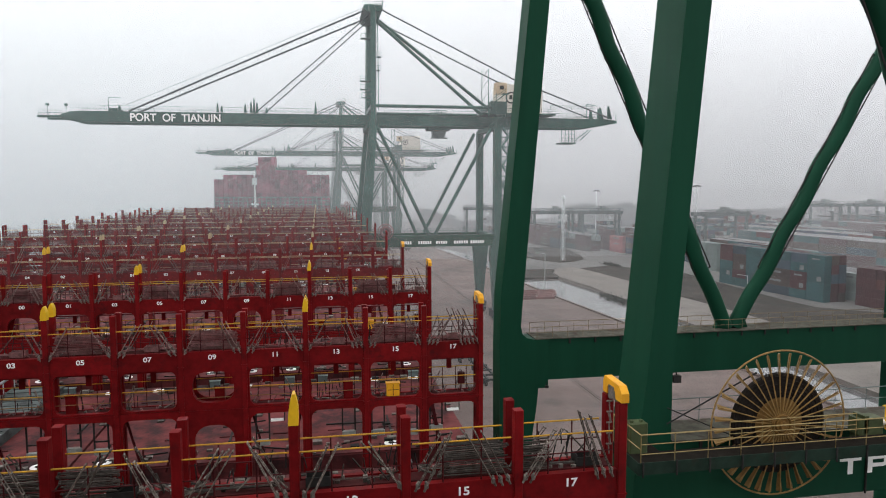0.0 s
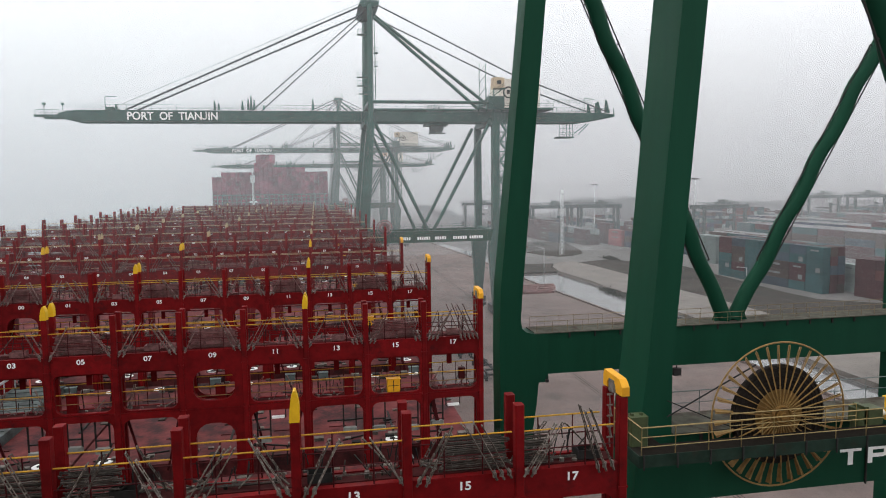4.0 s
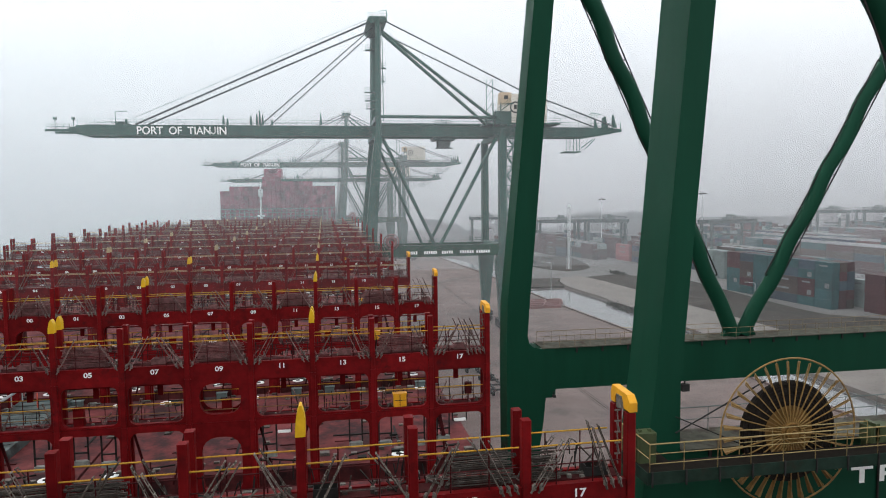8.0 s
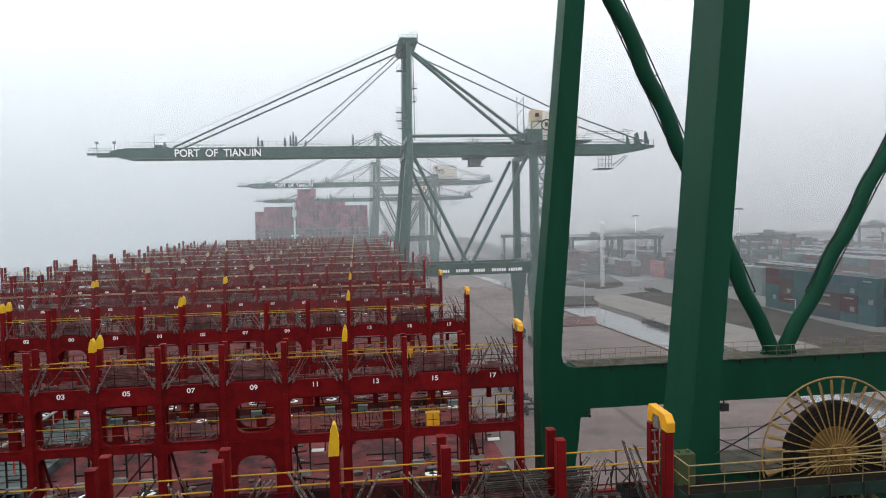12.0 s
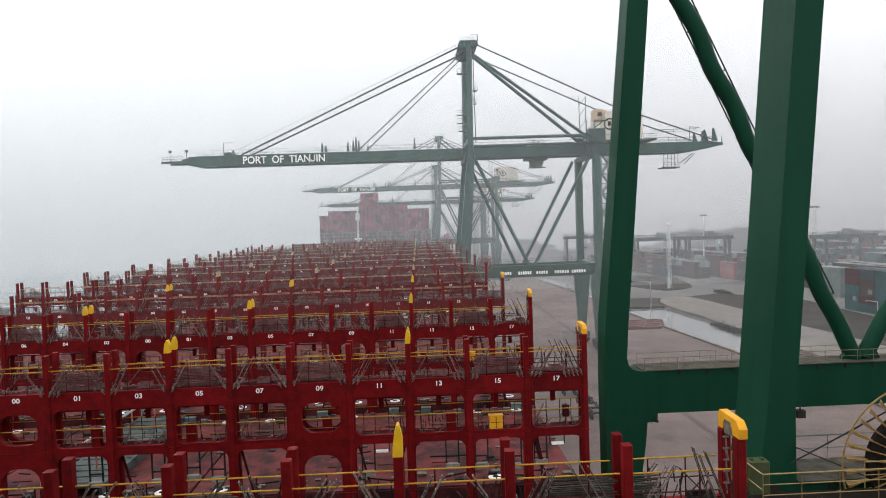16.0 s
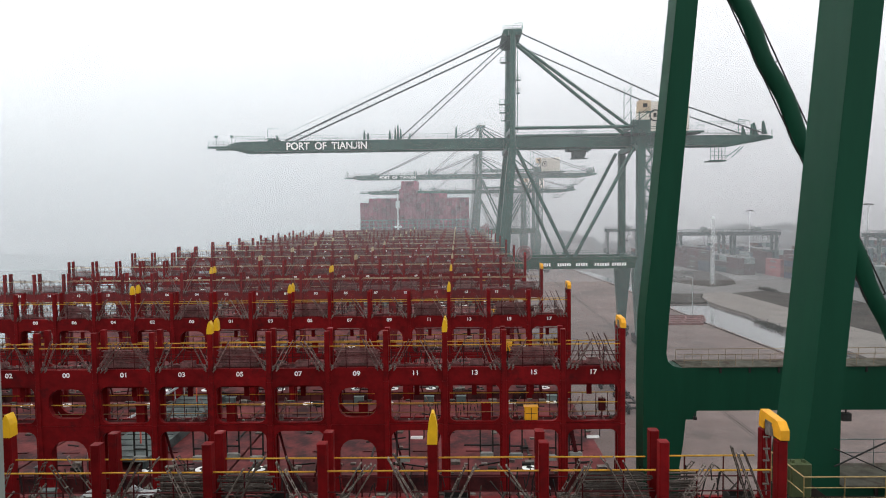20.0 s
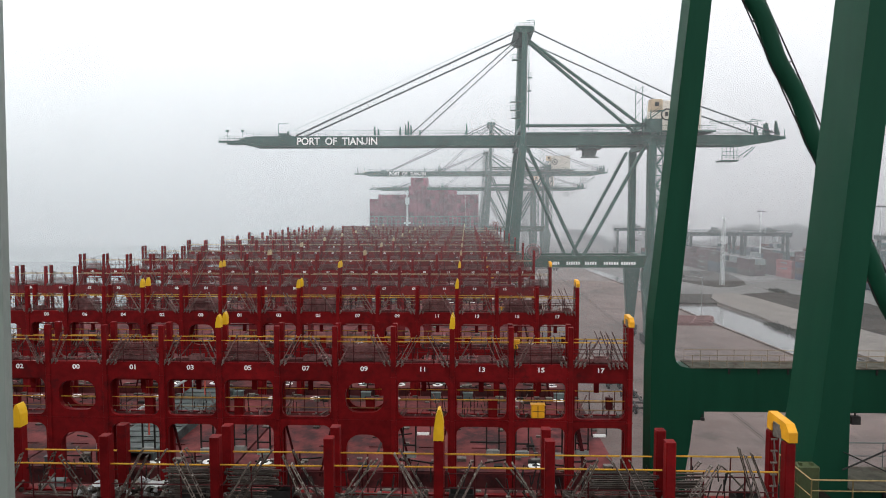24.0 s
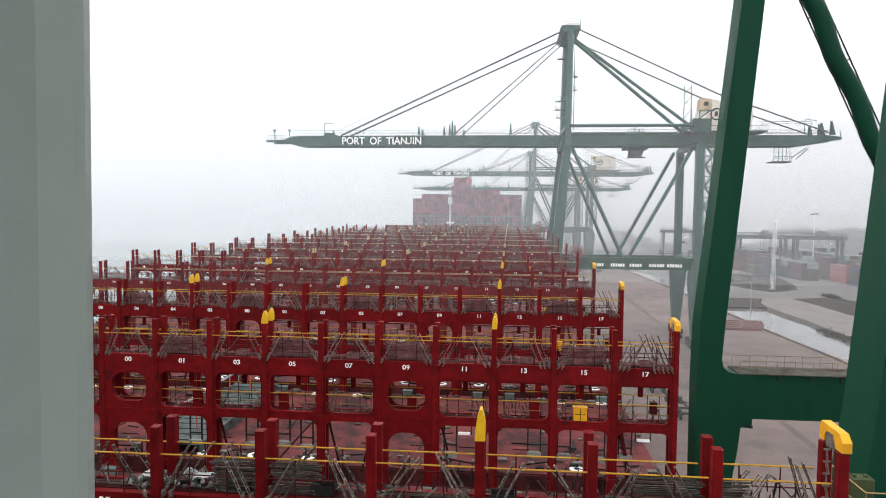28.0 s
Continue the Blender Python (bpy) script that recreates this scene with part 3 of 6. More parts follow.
                        prism(b, [(0.13 * math.cos(q * math.pi / 5), 0.13 * math.sin(q * math.pi / 5)) for q in range(10)], "z", 0.035, 0.06)
                        boss = part("boss", b, DARK, lid)
                        DISC += [lid, boss]


# lashing bridges, local origin at the aft face on deck level
TOPZ, LOWZ = 26.2, 23.8
D0 = DECK


def turnbuckle(bm, foot, head):
    """Two thin bars side by side with links: one hung-up turnbuckle."""
    f, h = Vector(foot), Vector(head)
    u, w = sides(f, h)
    for s in (-1, 1):
        tube(bm, f + u * 0.055 * s, h + u * 0.055 * s, 0.014, 4)
    for k in (0.03, 0.2, 0.38, 0.56, 0.74, 0.9, 0.985):
        c = f.lerp(h, k)
        tube(bm, c - u * 0.068, c + u * 0.068, 0.02, 4)
    tube(bm, f.lerp(h, 0.0), f.lerp(h, -0.1), 0.03, 4)


POSTS = [(k + 0.5) * W for k in range(-10, 10)]
NUM = {}


GEAR = {}


def lashing_bridge(y, seed, fine=True, cap_paint=None, drift=None, stacks=()):
    """drift: how far single posts, by their row line, stand off the even spacing."""
    r = random.Random(seed)
    PAINT = RED
    drift = drift or {}

    def off(p):
        return drift.get(round(p / W, 1), 0.0)

    def bay(ob, k):
        """Fits a panel between the two posts of its bay."""
        a, c = off((k - 0.5) * W), off((k + 0.5) * W)
        ob.location.x, ob.scale.x = bay_x(k) + (a + c) / 2, 1 + (c - a) / W
        return ob
    br = thing("lashing_bridge", (0, y, D0), "dark red steel lashing bridge with yellow handrails and hung lashing gear", "lashing bridge", "lashing bridges")
    z = lambda a: a - D0
    # posts, aft and fore
    pm = bmesh.new()
    chamfer_box(pm, -0.108, 0.108, -0.02, 0.24, 0, z(27.80), 0.022)
    box(pm, -0.125, 0.125, -0.035, 0.255, z(TOPZ) - 0.62, z(TOPZ) - 0.58)
    box(pm, -0.125, 0.125, -0.035, 0.255, z(LOWZ) - 0.1, z(LOWZ) - 0.06)
    post = None
    for i, x in enumerate(POSTS):
        for yy in (0.0, 0.78):
            if post is None:
                post = part("post", pm, PAINT, br)
                post.location = (x + off(x), yy, 0)
            else:
                again(post, br, (x + off(x), yy, 0))
    # yellow guide caps on every fourth pair of posts
    capped = [2.5 * W, 6.5 * W, -1.5 * W, -5.5 * W] if fine else [2.5 * W, 6.5 * W, -1.5 * W]
    cm = bmesh.new()
    prism(cm, [(-0.114, -0.03), (0.112, -0.03), (0.116, 0.27), (0.085, 0.40), (0.035, 0.51), (0.0, 0.51), (-0.066, 0.36), (-0.105, 0.16)], "y", -0.03, 0.25)
    cap = part("guide_cap", cm, cap_paint or YELLOW, br, "tapered yellow guide cap" if not cap_paint else "pale yellow guide cap with distance haze in its colour")
    cap.location = (capped[0], 0, z(27.76))
    lone = 6.5 * W if drift else None
    if lone:
        cm = bmesh.new()
        prism(cm, [(-0.114, 0.03), (0.112, 0.03), (0.116, 0.40), (0.085, 0.58), (0.04, 0.73), (-0.005, 0.73), (-0.066, 0.54), (-0.105, 0.26)], "y", -0.03, 0.25)
        part("guide_cap", cm, YELLOW, br, "tall tapered yellow guide cap").location = (lone, 0, z(27.76))
    for x in capped:
        for yy in (0.0, 0.78):
            if (x, yy) != (capped[0], 0.0) and x != lone:
                again(cap, br, (x + off(x), yy, z(27.76)))
    # outer ends: a taller pair joined by a sloped yellow head
    END = 9.5 * W + off(9.5 * W)
    b = bmesh.new()
    prism(b, [(-0.05, z(27.84)), (-0.05, z(28.06)), (0.12, z(28.22)), (0.96, z(28.25)), (1.03, z(28.10)), (1.03, z(27.84)), (0.80, z(27.84)), (0.77, z(28.03)), (0.34, z(28.03)), (0.28, z(27.84))], "x", END - 0.075, END + 0.12)
    part("end_cap", b, AMBER if fine or not cap_paint else PAINT, br, "sloped end guide over two posts")
    b = bmesh.new()
    chamfer_box(b, END - 0.1, END + 0.1, 0.36, 0.7, z(27.80), z(28.10), 0.04)
    tube(b, (END, 0.3, z(27.86)), (END, 0.78, z(27.74)), 0.05, 6)
    part("end_latch", b, PALEGALV, br, "hung steel latch")
    b = bmesh.new()
    for i in range(5):
        h = z(27.74) - 0.27 * i
        tube(b, (END - 0.14, 0.5, h), (END - 0.12 + 0.02 * (i % 2), 0.5, h - 0.25), 0.03 if i % 2 else 0.018, 5)
        tube(b, (END - 0.2, 0.5, h), (END - 0.06, 0.5, h), 0.026, 5)
    tagged(part("chain", b, PALEGALV, br), kind="stuff")
    # number beams and portal plates, bay by bay
    normal = shear = None
    for k in range(-9, 10):
        x = bay_x(k)
        if k in (0, 5, -5):
            if shear is None:
                b = bmesh.new()
                holed(b, -W / 2 + 0.095, W / 2 - 0.095, z(23.75), z(TOPZ), (-0.82, 0.82, z(24.06), z(25.36)), 0.5, 0.02, 0.30)
                shear = [part("shear_panel", b, PAINT, br, "red plate panel with round-cornered manholes")]
                b = bmesh.new()
                holed(b, -W / 2 + 0.095, W / 2 - 0.095, 0.3, z(23.74), (-0.8, 0.8, z(20.6), z(23.1)), 0.62, 0.02, 0.30)
                shear.append(part("lower_panel", b, PAINT, br))
                b = bmesh.new()
                holed(b, -W / 2 + 0.095, W / 2 - 0.095, z(23.75), z(TOPZ), (-0.82, 0.82, z(24.06), z(25.36)), 0.5, 0.84, 1.0)
                shear.append(part("fore_panel", b, PAINT, br))
                for o in shear:
                    bay(o, k)
            else:
                for o in shear:
                    bay(again(o, br), k)
        else:
            if normal is None:
                b = bmesh.new()
                holed(b, -W / 2 + 0.095, W / 2 - 0.095, z(23.78), z(TOPZ), (-W / 2 + 0.19, W / 2 - 0.19, z(LOWZ) + 0.05, z(25.46)), 0.30, 0.04, 0.235)
                normal = [part("portal_panel", b, PAINT, br)]
                b = bmesh.new()
                holed(b, -W / 2 + 0.095, W / 2 - 0.095, 0.2, z(23.76), (-W / 2 + 0.19, W / 2 - 0.19, 0.7, z(23.48)), 0.34, 0.04, 0.235)
                normal.append(part("lower_portal", b, PAINT, br))
                b = bmesh.new()
                holed(b, -W / 2 + 0.095, W / 2 - 0.095, z(25.2), z(TOPZ), (-W / 2 + 0.24, W / 2 - 0.24, z(25.25), z(25.7)), 0.2, 0.86, 1.0)
                box(b, -0.11, 0.11, 0.88, 0.98, z(24.78), z(25.23))
                box(b, -W / 2 + 0.095, W / 2 - 0.095, 0.86, 1.0, z(23.5), z(23.8))
                normal.append(part("fore_beam", b, PAINT, br))
                for o in normal:
                    bay(o, k)
            else:
                for o in normal:
                    bay(again(o, br), k)
        nm = row_name(k)
        if nm not in NUM:
            NUM[nm] = letters(nm, 0.33, WHITE, 0.008)
        o = new("row_number", NUM[nm])
        o.parent, o.matrix_basis = br, pose(x + (off(x - W / 2) + off(x + W / 2)) / 2, 0.015 if k not in (0, 5, -5) else 0.005, z(25.97), 90) @ Matrix.Diagonal((0.98, 0.84, 1, 1))
        tagged(o, "white painted row number")
    # walkways
    for h in (TOPZ, LOWZ):
        b = bmesh.new()
        box(b, -9.5 * W, 9.5 * W, 0.30, 0.77, z(h) - 0.06, z(h))
        part("walkway", b, WALKRED, br)
    # handrails
    rm = bmesh.new()
    reach = W / 2 - 0.10 if fine else 9.5 * W
    tube(rm, (-reach, 0, 0), (reach, 0, 0), 0.022, 5)
    # rails of the farther bridges carry the haze in their colour
    railing = part("handrail", rm, RAILYELLOW if fine else HAZEYELLOW, br, "thin yellow handrail" if fine else "beige handrail with distance haze in its colour")
    railing.location = (bay_x(-9) if fine else 0, 0.08, z(27.15))
    if not fine:
        for yy, h in ((0.92, 27.15), (0.20, 24.62), (0.92, 24.85)):
            again(railing, br, (0, yy, z(h)))
    for k in range(-9, 10) if fine else ():
        for yy in (0.08, 0.92):
            if (k, yy) != (-9, 0.08):
                again(railing, br, (bay_x(k), yy, z(27.15) + r.uniform(-0.015, 0.015)))
        again(railing, br, (bay_x(k), 0.20, z(24.62)))
        again(railing, br, (bay_x(k), 0.92, z(24.85)))
    if fine:
        for yy, h in ((0.20, 24.22), (0.92, 24.35)):
            b = bmesh.new()
            tube(b, (-9.5 * W, yy, z(h)), (9.5 * W, yy, z(h)), 0.018, 5)
            part("knee_rail", b, OLDRAIL, br, "grimy ochre knee rail")
    # stanchions, hung turnbuckles and stowed lashing rods: shared meshes where near, joined where far
    if not GEAR:
        g = bmesh.new()
        tube(g, (0, 0, 0), (0, 0, 1), 0.018, 4)
        GEAR["stanchion"] = mesh_of(g, "stanchion", DARKRED)
        g = bmesh.new()
        tube(g, (-0.5, 0, 0), (0.5, 0, 0), 0.016, 4)
        GEAR["mid_rail"] = mesh_of(g, "mid_rail", DARKRED)
        g = bmesh.new()
        turnbuckle(g, (0, 0, 0), (0, 0, 1.25))
        GEAR["turnbuckle"] = mesh_of(g, "turnbuckle", TURN)
        g = bmesh.new()
        tube(g, (-0.5, 0, 0), (0.46, 0, 0), 0.016, 5)
        tube(g, (0.46, 0, 0), (0.5, 0, 0), 0.03, 5)
        GEAR["lashing_rod"] = mesh_of(g, "lashing_rod", GALV)
        g = bmesh.new()
        chamfer_box(g, -0.045, 0.045, -0.04, 0.04, -0.04, 0.06, 0.015)
        tube(g, (-0.04, 0, 0.06), (0.04, 0, 0.11), 0.03, 6)
        GEAR["shackle"] = mesh_of(g, "shackle", PALEGALV)
        for kind, rusted in (("turnbuckle", OLDTURN), ("lashing_rod", RUSTY)):
            GEAR["old " + kind] = GEAR[kind].copy()
            GEAR["old " + kind].materials[0] = rusted
    far, old = {}, y > BRIDGES[0]

    def put(kind, m):
        if fine:
            o = new(kind, GEAR.get("old " + kind, GEAR[kind]) if old else GEAR[kind])
            o.parent, o.matrix_basis = br, m
        else:
            far.setdefault(kind, bmesh.new())
            me = GEAR[kind].copy()
            me.transform(m)
            far[kind].from_mesh(me)
            bpy.data.meshes.remove(me)

    def lean(foot, head):
        f, h = Vector(foot), Vector(head)
        q = (h - f).to_track_quat("Z", "Y").to_matrix().to_4x4()
        put("turnbuckle", Matrix.Translation(f) @ q @ Matrix.Diagonal((1, 1, (h - f).length / 1.25, 1)))
        put("shackle", Matrix.Translation(f) @ Matrix.Rotation(r.uniform(0, 3), 4, "Z"))

    for k in range(-9, 10):
        x = bay_x(k)
        for yy in (0.08, 0.92):
            put("mid_rail", Matrix.Translation((x, yy, z(26.68))) @ Matrix.Diagonal((W - 0.22, 1, 1, 1)))
            for q in (-0.45, 0.45):
                put("stanchion", Matrix.Translation((x + q, yy, z(TOPZ))) @ Matrix.Diagonal((1, 1, 0.95, 1)))
        for q in (-0.8, -0.3, 0.3, 0.8):
            put("stanchion", Matrix.Translation((x + q, 0.92, z(LOWZ))) @ Matrix.Diagonal((1, 1, 1.05, 1)))
        outer = k == 9
        for side in (-1, 1):
            count = r.choice((2, 2, 2, 3, 1)) + (2 if outer and side == 1 else 0)
            yy = r.choice((-0.09, -0.07, 0.02))
            swing = r.uniform(0.5, 0.75)
            for i in range(count):
                fx = x + side * (W / 2 - 0.2 - i * 0.18 - r.uniform(0, 0.02))
                hx = fx - side * (swing + r.uniform(-0.06, 0.06))
                up = r.uniform(27.25, 27.5) + (0.3 if outer and side == 1 else 0)
                lean((fx, yy - 0.02 * i, z(26.22)), (hx, yy - 0.02 * i + r.uniform(-0.06, 0.06), z(up)))
        if fine:
            for side in (-1, 1):
                fx = x + side * (W / 2 - 0.3 - r.uniform(0, 0.2))
                hx = fx - side * r.uniform(0.3, 0.75)
                lean((fx, 0.86, z(26.24)), (hx, 0.86 + r.uniform(-0.1, 0.1), z(r.uniform(26.95, 27.3))))
        nrod = r.choice((1, 2, 3, 5)) if fine else r.choice((9, 14, 16, 17)) if k % 2 else r.choice((1, 2, 4, 9))
        slope = r.uniform(-0.03, 0.03)
        for i in range(nrod):
            zz = z(26.27) + (0.034 * i if nrod > 8 else 0.012 * i)
            yy = 0.34 + r.uniform(0, 0.4)
            ln = W - 0.7 - r.uniform(0, 0.3)
            put("lashing_rod", Matrix.Translation((x + r.uniform(-0.1, 0.1), yy, zz)) @ Matrix.Rotation(slope + r.uniform(-0.012, 0.012), 4, "Y") @ Matrix.Diagonal((ln * r.choice((-1, 1)), 1, 1, 1)))
        for i in range(r.choice((0, 1, 2, 2))):
            side = r.choice((-1, 1))
            fx = x + side * (W / 2 - 0.3 - 0.1 * i)
            lean((fx, 0.5, z(23.85)), (fx - side * r.uniform(0.2, 0.5), 0.5, z(24.8)))
    if fine:
        for k in range(-9, 10):
            if r.random() < 0.65:
                x0 = bay_x(k) + r.choice((-0.75, 0.65, 0.1))
                b = bmesh.new()
                box(b, x0 - 0.28, x0 + 0.28, 0.34, 0.70, z(TOPZ) + 0.02, z(TOPZ) + 0.05)
                for q in (-0.28, 0.26):
                    box(b, x0 + q, x0 + q + 0.02, 0.34, 0.70, z(TOPZ) + 0.05, z(TOPZ) + r.uniform(0.2, 0.3))
                for q in (0.32, 0.70):
                    box(b, x0 - 0.28, x0 + 0.28, q, q + 0.02, z(TOPZ) + 0.02, z(TOPZ) + 0.24)
                part("gear_bin", b, RUSTY if old else DARK, br, "rusty open steel bin for twistlocks" if old else "dark open steel bin for twistlocks")
    # lashing rods stowed in tight bundles between the rails, their knobbed heads mostly at one end
    for lo, hi in stacks:
        for i in range(17):
            for j in range(2):
                zz = z(26.24) + i * 0.045 + r.uniform(-0.008, 0.008)
                yy = 0.33 + j * 0.2 + r.uniform(-0.03, 0.05)
                xa, xb = lo * W + r.uniform(-0.12, 0.05), hi * W + r.uniform(-0.1, 0.12)
                flip = -1 if r.random() < 0.75 else 1
                put("lashing_rod", Matrix.Translation(((xa + xb) / 2, yy, zz)) @ Matrix.Rotation(r.uniform(-0.012, 0.012), 4, "Y") @ Matrix.Diagonal(((xb - xa) * flip, 1, 1, 1)))
    for kind, q in far.items():
        o = new(kind, mesh_of(q, kind, PALEGALV if kind == "shackle" else DARKRED if kind in ("stanchion", "mid_rail") else OLDTURN if kind == "turnbuckle" else RUSTY))
        o.parent = br
        tagged(o, kind="stuff")
    # twistlocks, hooks and short links left lying or hanging along both walkways
    if fine:
        for nm, material, count in (("twistlock", RUSTY if old else GALV, 300), ("loose_link", PALEGALV, 220), ("rope_end", DARK, 260)):
            b = bmesh.new()
            for i in range(count):
                px_, low = r.uniform(-9.4 * W, 9.4 * W), r.random() < 0.35
                base = z(LOWZ) if low else z(TOPZ)
                py_ = r.uniform(0.32, 0.74)
                if nm == "rope_end":
                    h = base + r.uniform(0.3, 0.75)
                    tube(b, (px_, 0.9, h), (px_ + r.uniform(-0.12, 0.12), 0.9, h - r.uniform(0.25, 0.7)), 0.016, 4)
                elif r.random() < 0.45:
                    s = r.uniform(0.025, 0.06)
                    chamfer_box(b, px_ - s, px_ + s, py_ - 0.04, py_ + 0.04, base, base + r.uniform(0.05, 0.12), 0.012)
                else:
                    tube(b, (px_, py_, base + 0.03), (px_ + r.uniform(-0.4, 0.4), py_ + r.uniform(-0.1, 0.1), base + r.uniform(0.05, 0.5)), 0.022, 4)
            o = part(nm, b, material, br)
            tagged(o, kind="stuff")
        for k in (-8, -6, -3, -1, 1, 3, 5, 7):
            x0 = bay_x(k) + r.choice((-0.55, 0.5, 0.2))
            b = bmesh.new()
            chamfer_box(b, x0 - 0.2, x0 + 0.2, 0.34, 0.6, z(LOWZ), z(LOWZ) + 0.72, 0.02)
            box(b, x0 - 0.22, x0 + 0.22, 0.32, 0.62, z(LOWZ) + 0.72, z(LOWZ) + 0.76)
            part("gear_box", b, PAINT, br, "dark red gear box on the lower walkway")
        for k in (-7, -4, -2, 2, 4, 6):
            x0 = bay_x(k)
            for q in (-1, 1):
                part("knee_brace", bar(bmesh.new(), (x0 + q * 1.05, 0.5, z(23.5)), (x0 + q * 0.45, 0.5, z(HATCH) + 0.05), 0.07, 0.09), DARKRED, br)
    # yellow gear box on the lower walkway, dark cabinet at the end bay
    b = bmesh.new()
    chamfer_box(b, 19.74, 20.30, 0.10, 0.40, z(LOWZ) + 0.08, z(LOWZ) + 0.62, 0.02)
    box(b, 19.71, 20.33, 0.08, 0.42, z(LOWZ) + 0.62, z(LOWZ) + 0.66)
    box(b, 19.80, 19.88, 0.2, 0.3, z(LOWZ) - 0.02, z(LOWZ) + 0.08)
    box(b, 20.14, 20.22, 0.2, 0.3, z(LOWZ) - 0.02, z(LOWZ) + 0.08)
    locker = part("gear_locker", b, AMBER, br, "small amber yellow locker on the lower walkway")
    b = bmesh.new()
    box(b, 20.005, 20.035, 0.092, 0.099, z(LOWZ) + 0.10, z(LOWZ) + 0.60)
    box(b, 19.78, 20.26, 0.092, 0.099, z(LOWZ) + 0.345, z(LOWZ) + 0.37)
    part("door_seam", b, DARK, locker)
    b = bmesh.new()
    chamfer_box(b, 9 * W + 0.35, 9 * W + 0.65, 0.5, 0.75, z(LOWZ) + 0.35, z(LOWZ) + 0.85, 0.03)
    box(b, 9 * W + 0.47, 9 * W + 0.53, 0.6, 0.65, z(LOWZ), z(LOWZ) + 0.36)
    part("hydrant_cabinet", b, DARKRED, br)
    lad = None
    for q in (-0.25, 0.25):
        b = bmesh.new()
        bar(b, (8.9 * W, 0.5 + q, z(HATCH) - 0.9), (8.62 * W, 0.5 + q, z(LOWZ)), 0.05, 0.14)
        if lad is None:
            lad = part("ladder", b, DARKRED, br)
        else:
            part("ladder_side", b, DARKRED, lad)
    for i in range(9):
        c = i / 8
        part("rung", box(bmesh.new(), 8.9 * W - 0.28 * W * c - 0.1, 8.9 * W - 0.28 * W * c + 0.1, 0.27, 0.73, z(HATCH) - 0.85 + 3.6 * c, z(HATCH) - 0.81 + 3.6 * c), DARKRED, lad)
    for k in (-6, -2, 6, 9):
        b = bmesh.new()
        x0 = bay_x(k) - 0.3
        for q in (0, 0.62):
            tube(b, (x0 + q, 0.2, z(23.5)), (x0 + q, 0.2, z(23.08)), 0.025, 4)
        tube(b, (x0, 0.2, z(23.08)), (x0 + 0.62, 0.2, z(23.08)), 0.025, 4)
        lamp = part("strip_light", b, DARK, br)
        b = bmesh.new()
        box(b, x0 + 0.05, x0 + 0.57, 0.02, 0.2, z(23.1), z(23.18))
        part("lamp_glass", b, WHITE, lamp, "white strip lamp")
    # pale flood lamps hung on dark straps under the lower walkway
    if fine:
        for k, off in ((-8, 0.4), (-6, -0.5), (-5, 0.9), (-3, 0.35), (-2, -0.6), (1, 0.45), (2, 0.55), (3, -0.5), (3, 0.55), (6, -0.6), (7, 0.5), (8, -0.75), (8, 0.7), (9, -0.7)):
            x0 = bay_x(k) + off
            drop = z(22.3) + r.uniform(-0.12, 0.12)
            b = bmesh.new()
            for q in (-0.3, 0.24):
                box(b, x0 + q, x0 + q + 0.06, 0.3, 0.36, drop, z(23.5))
            box(b, x0 - 0.3, x0 + 0.3, 0.3, 0.36, drop + 0.3, drop + 0.36)
            lamp = part("floodlight", b, DARK, br, "flood lamp hung on dark straps")
            b = bmesh.new()
            chamfer_box(b, x0 - 0.29, x0 + 0.29, 0.2, 0.42, drop - 0.2, drop + 0.02, 0.04)
            casing = part("lamp_casing", b, LAMPGREY, lamp, "pale grey lamp casing")
    return br


lashing_bridge(BRIDGES[0], 11, drift={5.5: 0.06, 7.5: -0.05, 8.5: 0.07, 9.5: 0.12},
               stacks=((-2.4, -1.9), (4.02, 4.42), (4.58, 5.0), (7.85, 8.42), (8.6, 8.85)))
lashing_bridge(BRIDGES[1], 22, stacks=((-5.3, -4.8), (-2.4, -1.65), (0.6, 1.3), (2.6, 3.25), (4.65, 5.35), (7.65, 8.35)))
lashing_bridge(BRIDGES[2], 33, stacks=((-6.4, -5.7), (-3.3, -2.7), (-0.3, 0.35), (2.65, 3.4), (5.65, 6.3), (7.7, 8.4)))
lashing_bridge(BRIDGES[3], 44, False)
# caps from here on take the yellow with distance haze mixed in
models = [lashing_bridge(BRIDGES[4], 55, False, HAZEYELLOW), lashing_bridge(BRIDGES[5], 66, False, HAZEYELLOW)]
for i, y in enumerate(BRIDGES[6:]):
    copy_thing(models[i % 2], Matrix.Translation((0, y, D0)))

# heap of twistlocks and folded canvas on the first walkway
rnd = random.Random(21)
for i in range(70):
    x, yy, up = rnd.uniform(7.7, 10.1), BRIDGES[0] + rnd.uniform(0.34, 0.74), rnd.random()
    s = rnd.uniform(0.035, 0.075)
    top = TOPZ + 0.03 + 0.34 * up * max(0.0, 1 - abs(x - 9.3) / 1.6)
    b = bmesh.new()
    chamfer_box(b, -s, s, -s * 0.8, s * 0.8, -0.03, s * 1.1, s * 0.35)
    tube(b, (0, 0, s * 1.1), (s * 0.5, 0, s * 1.9), s * 0.5, 6, s * 0.25)
    o = solo("twistlock", b, PALEGALV if i % 3 else GREYPIPE, "loose grey steel twistlock in a heap on the walkway", "twistlock", "heaped twistlocks")
    o.matrix_world = Matrix.Translation((x, yy, top)) @ Euler((rnd.uniform(-0.6, 0.6), rnd.uniform(-0.6, 0.6), rnd.uniform(0, 6))).to_matrix().to_4x4()
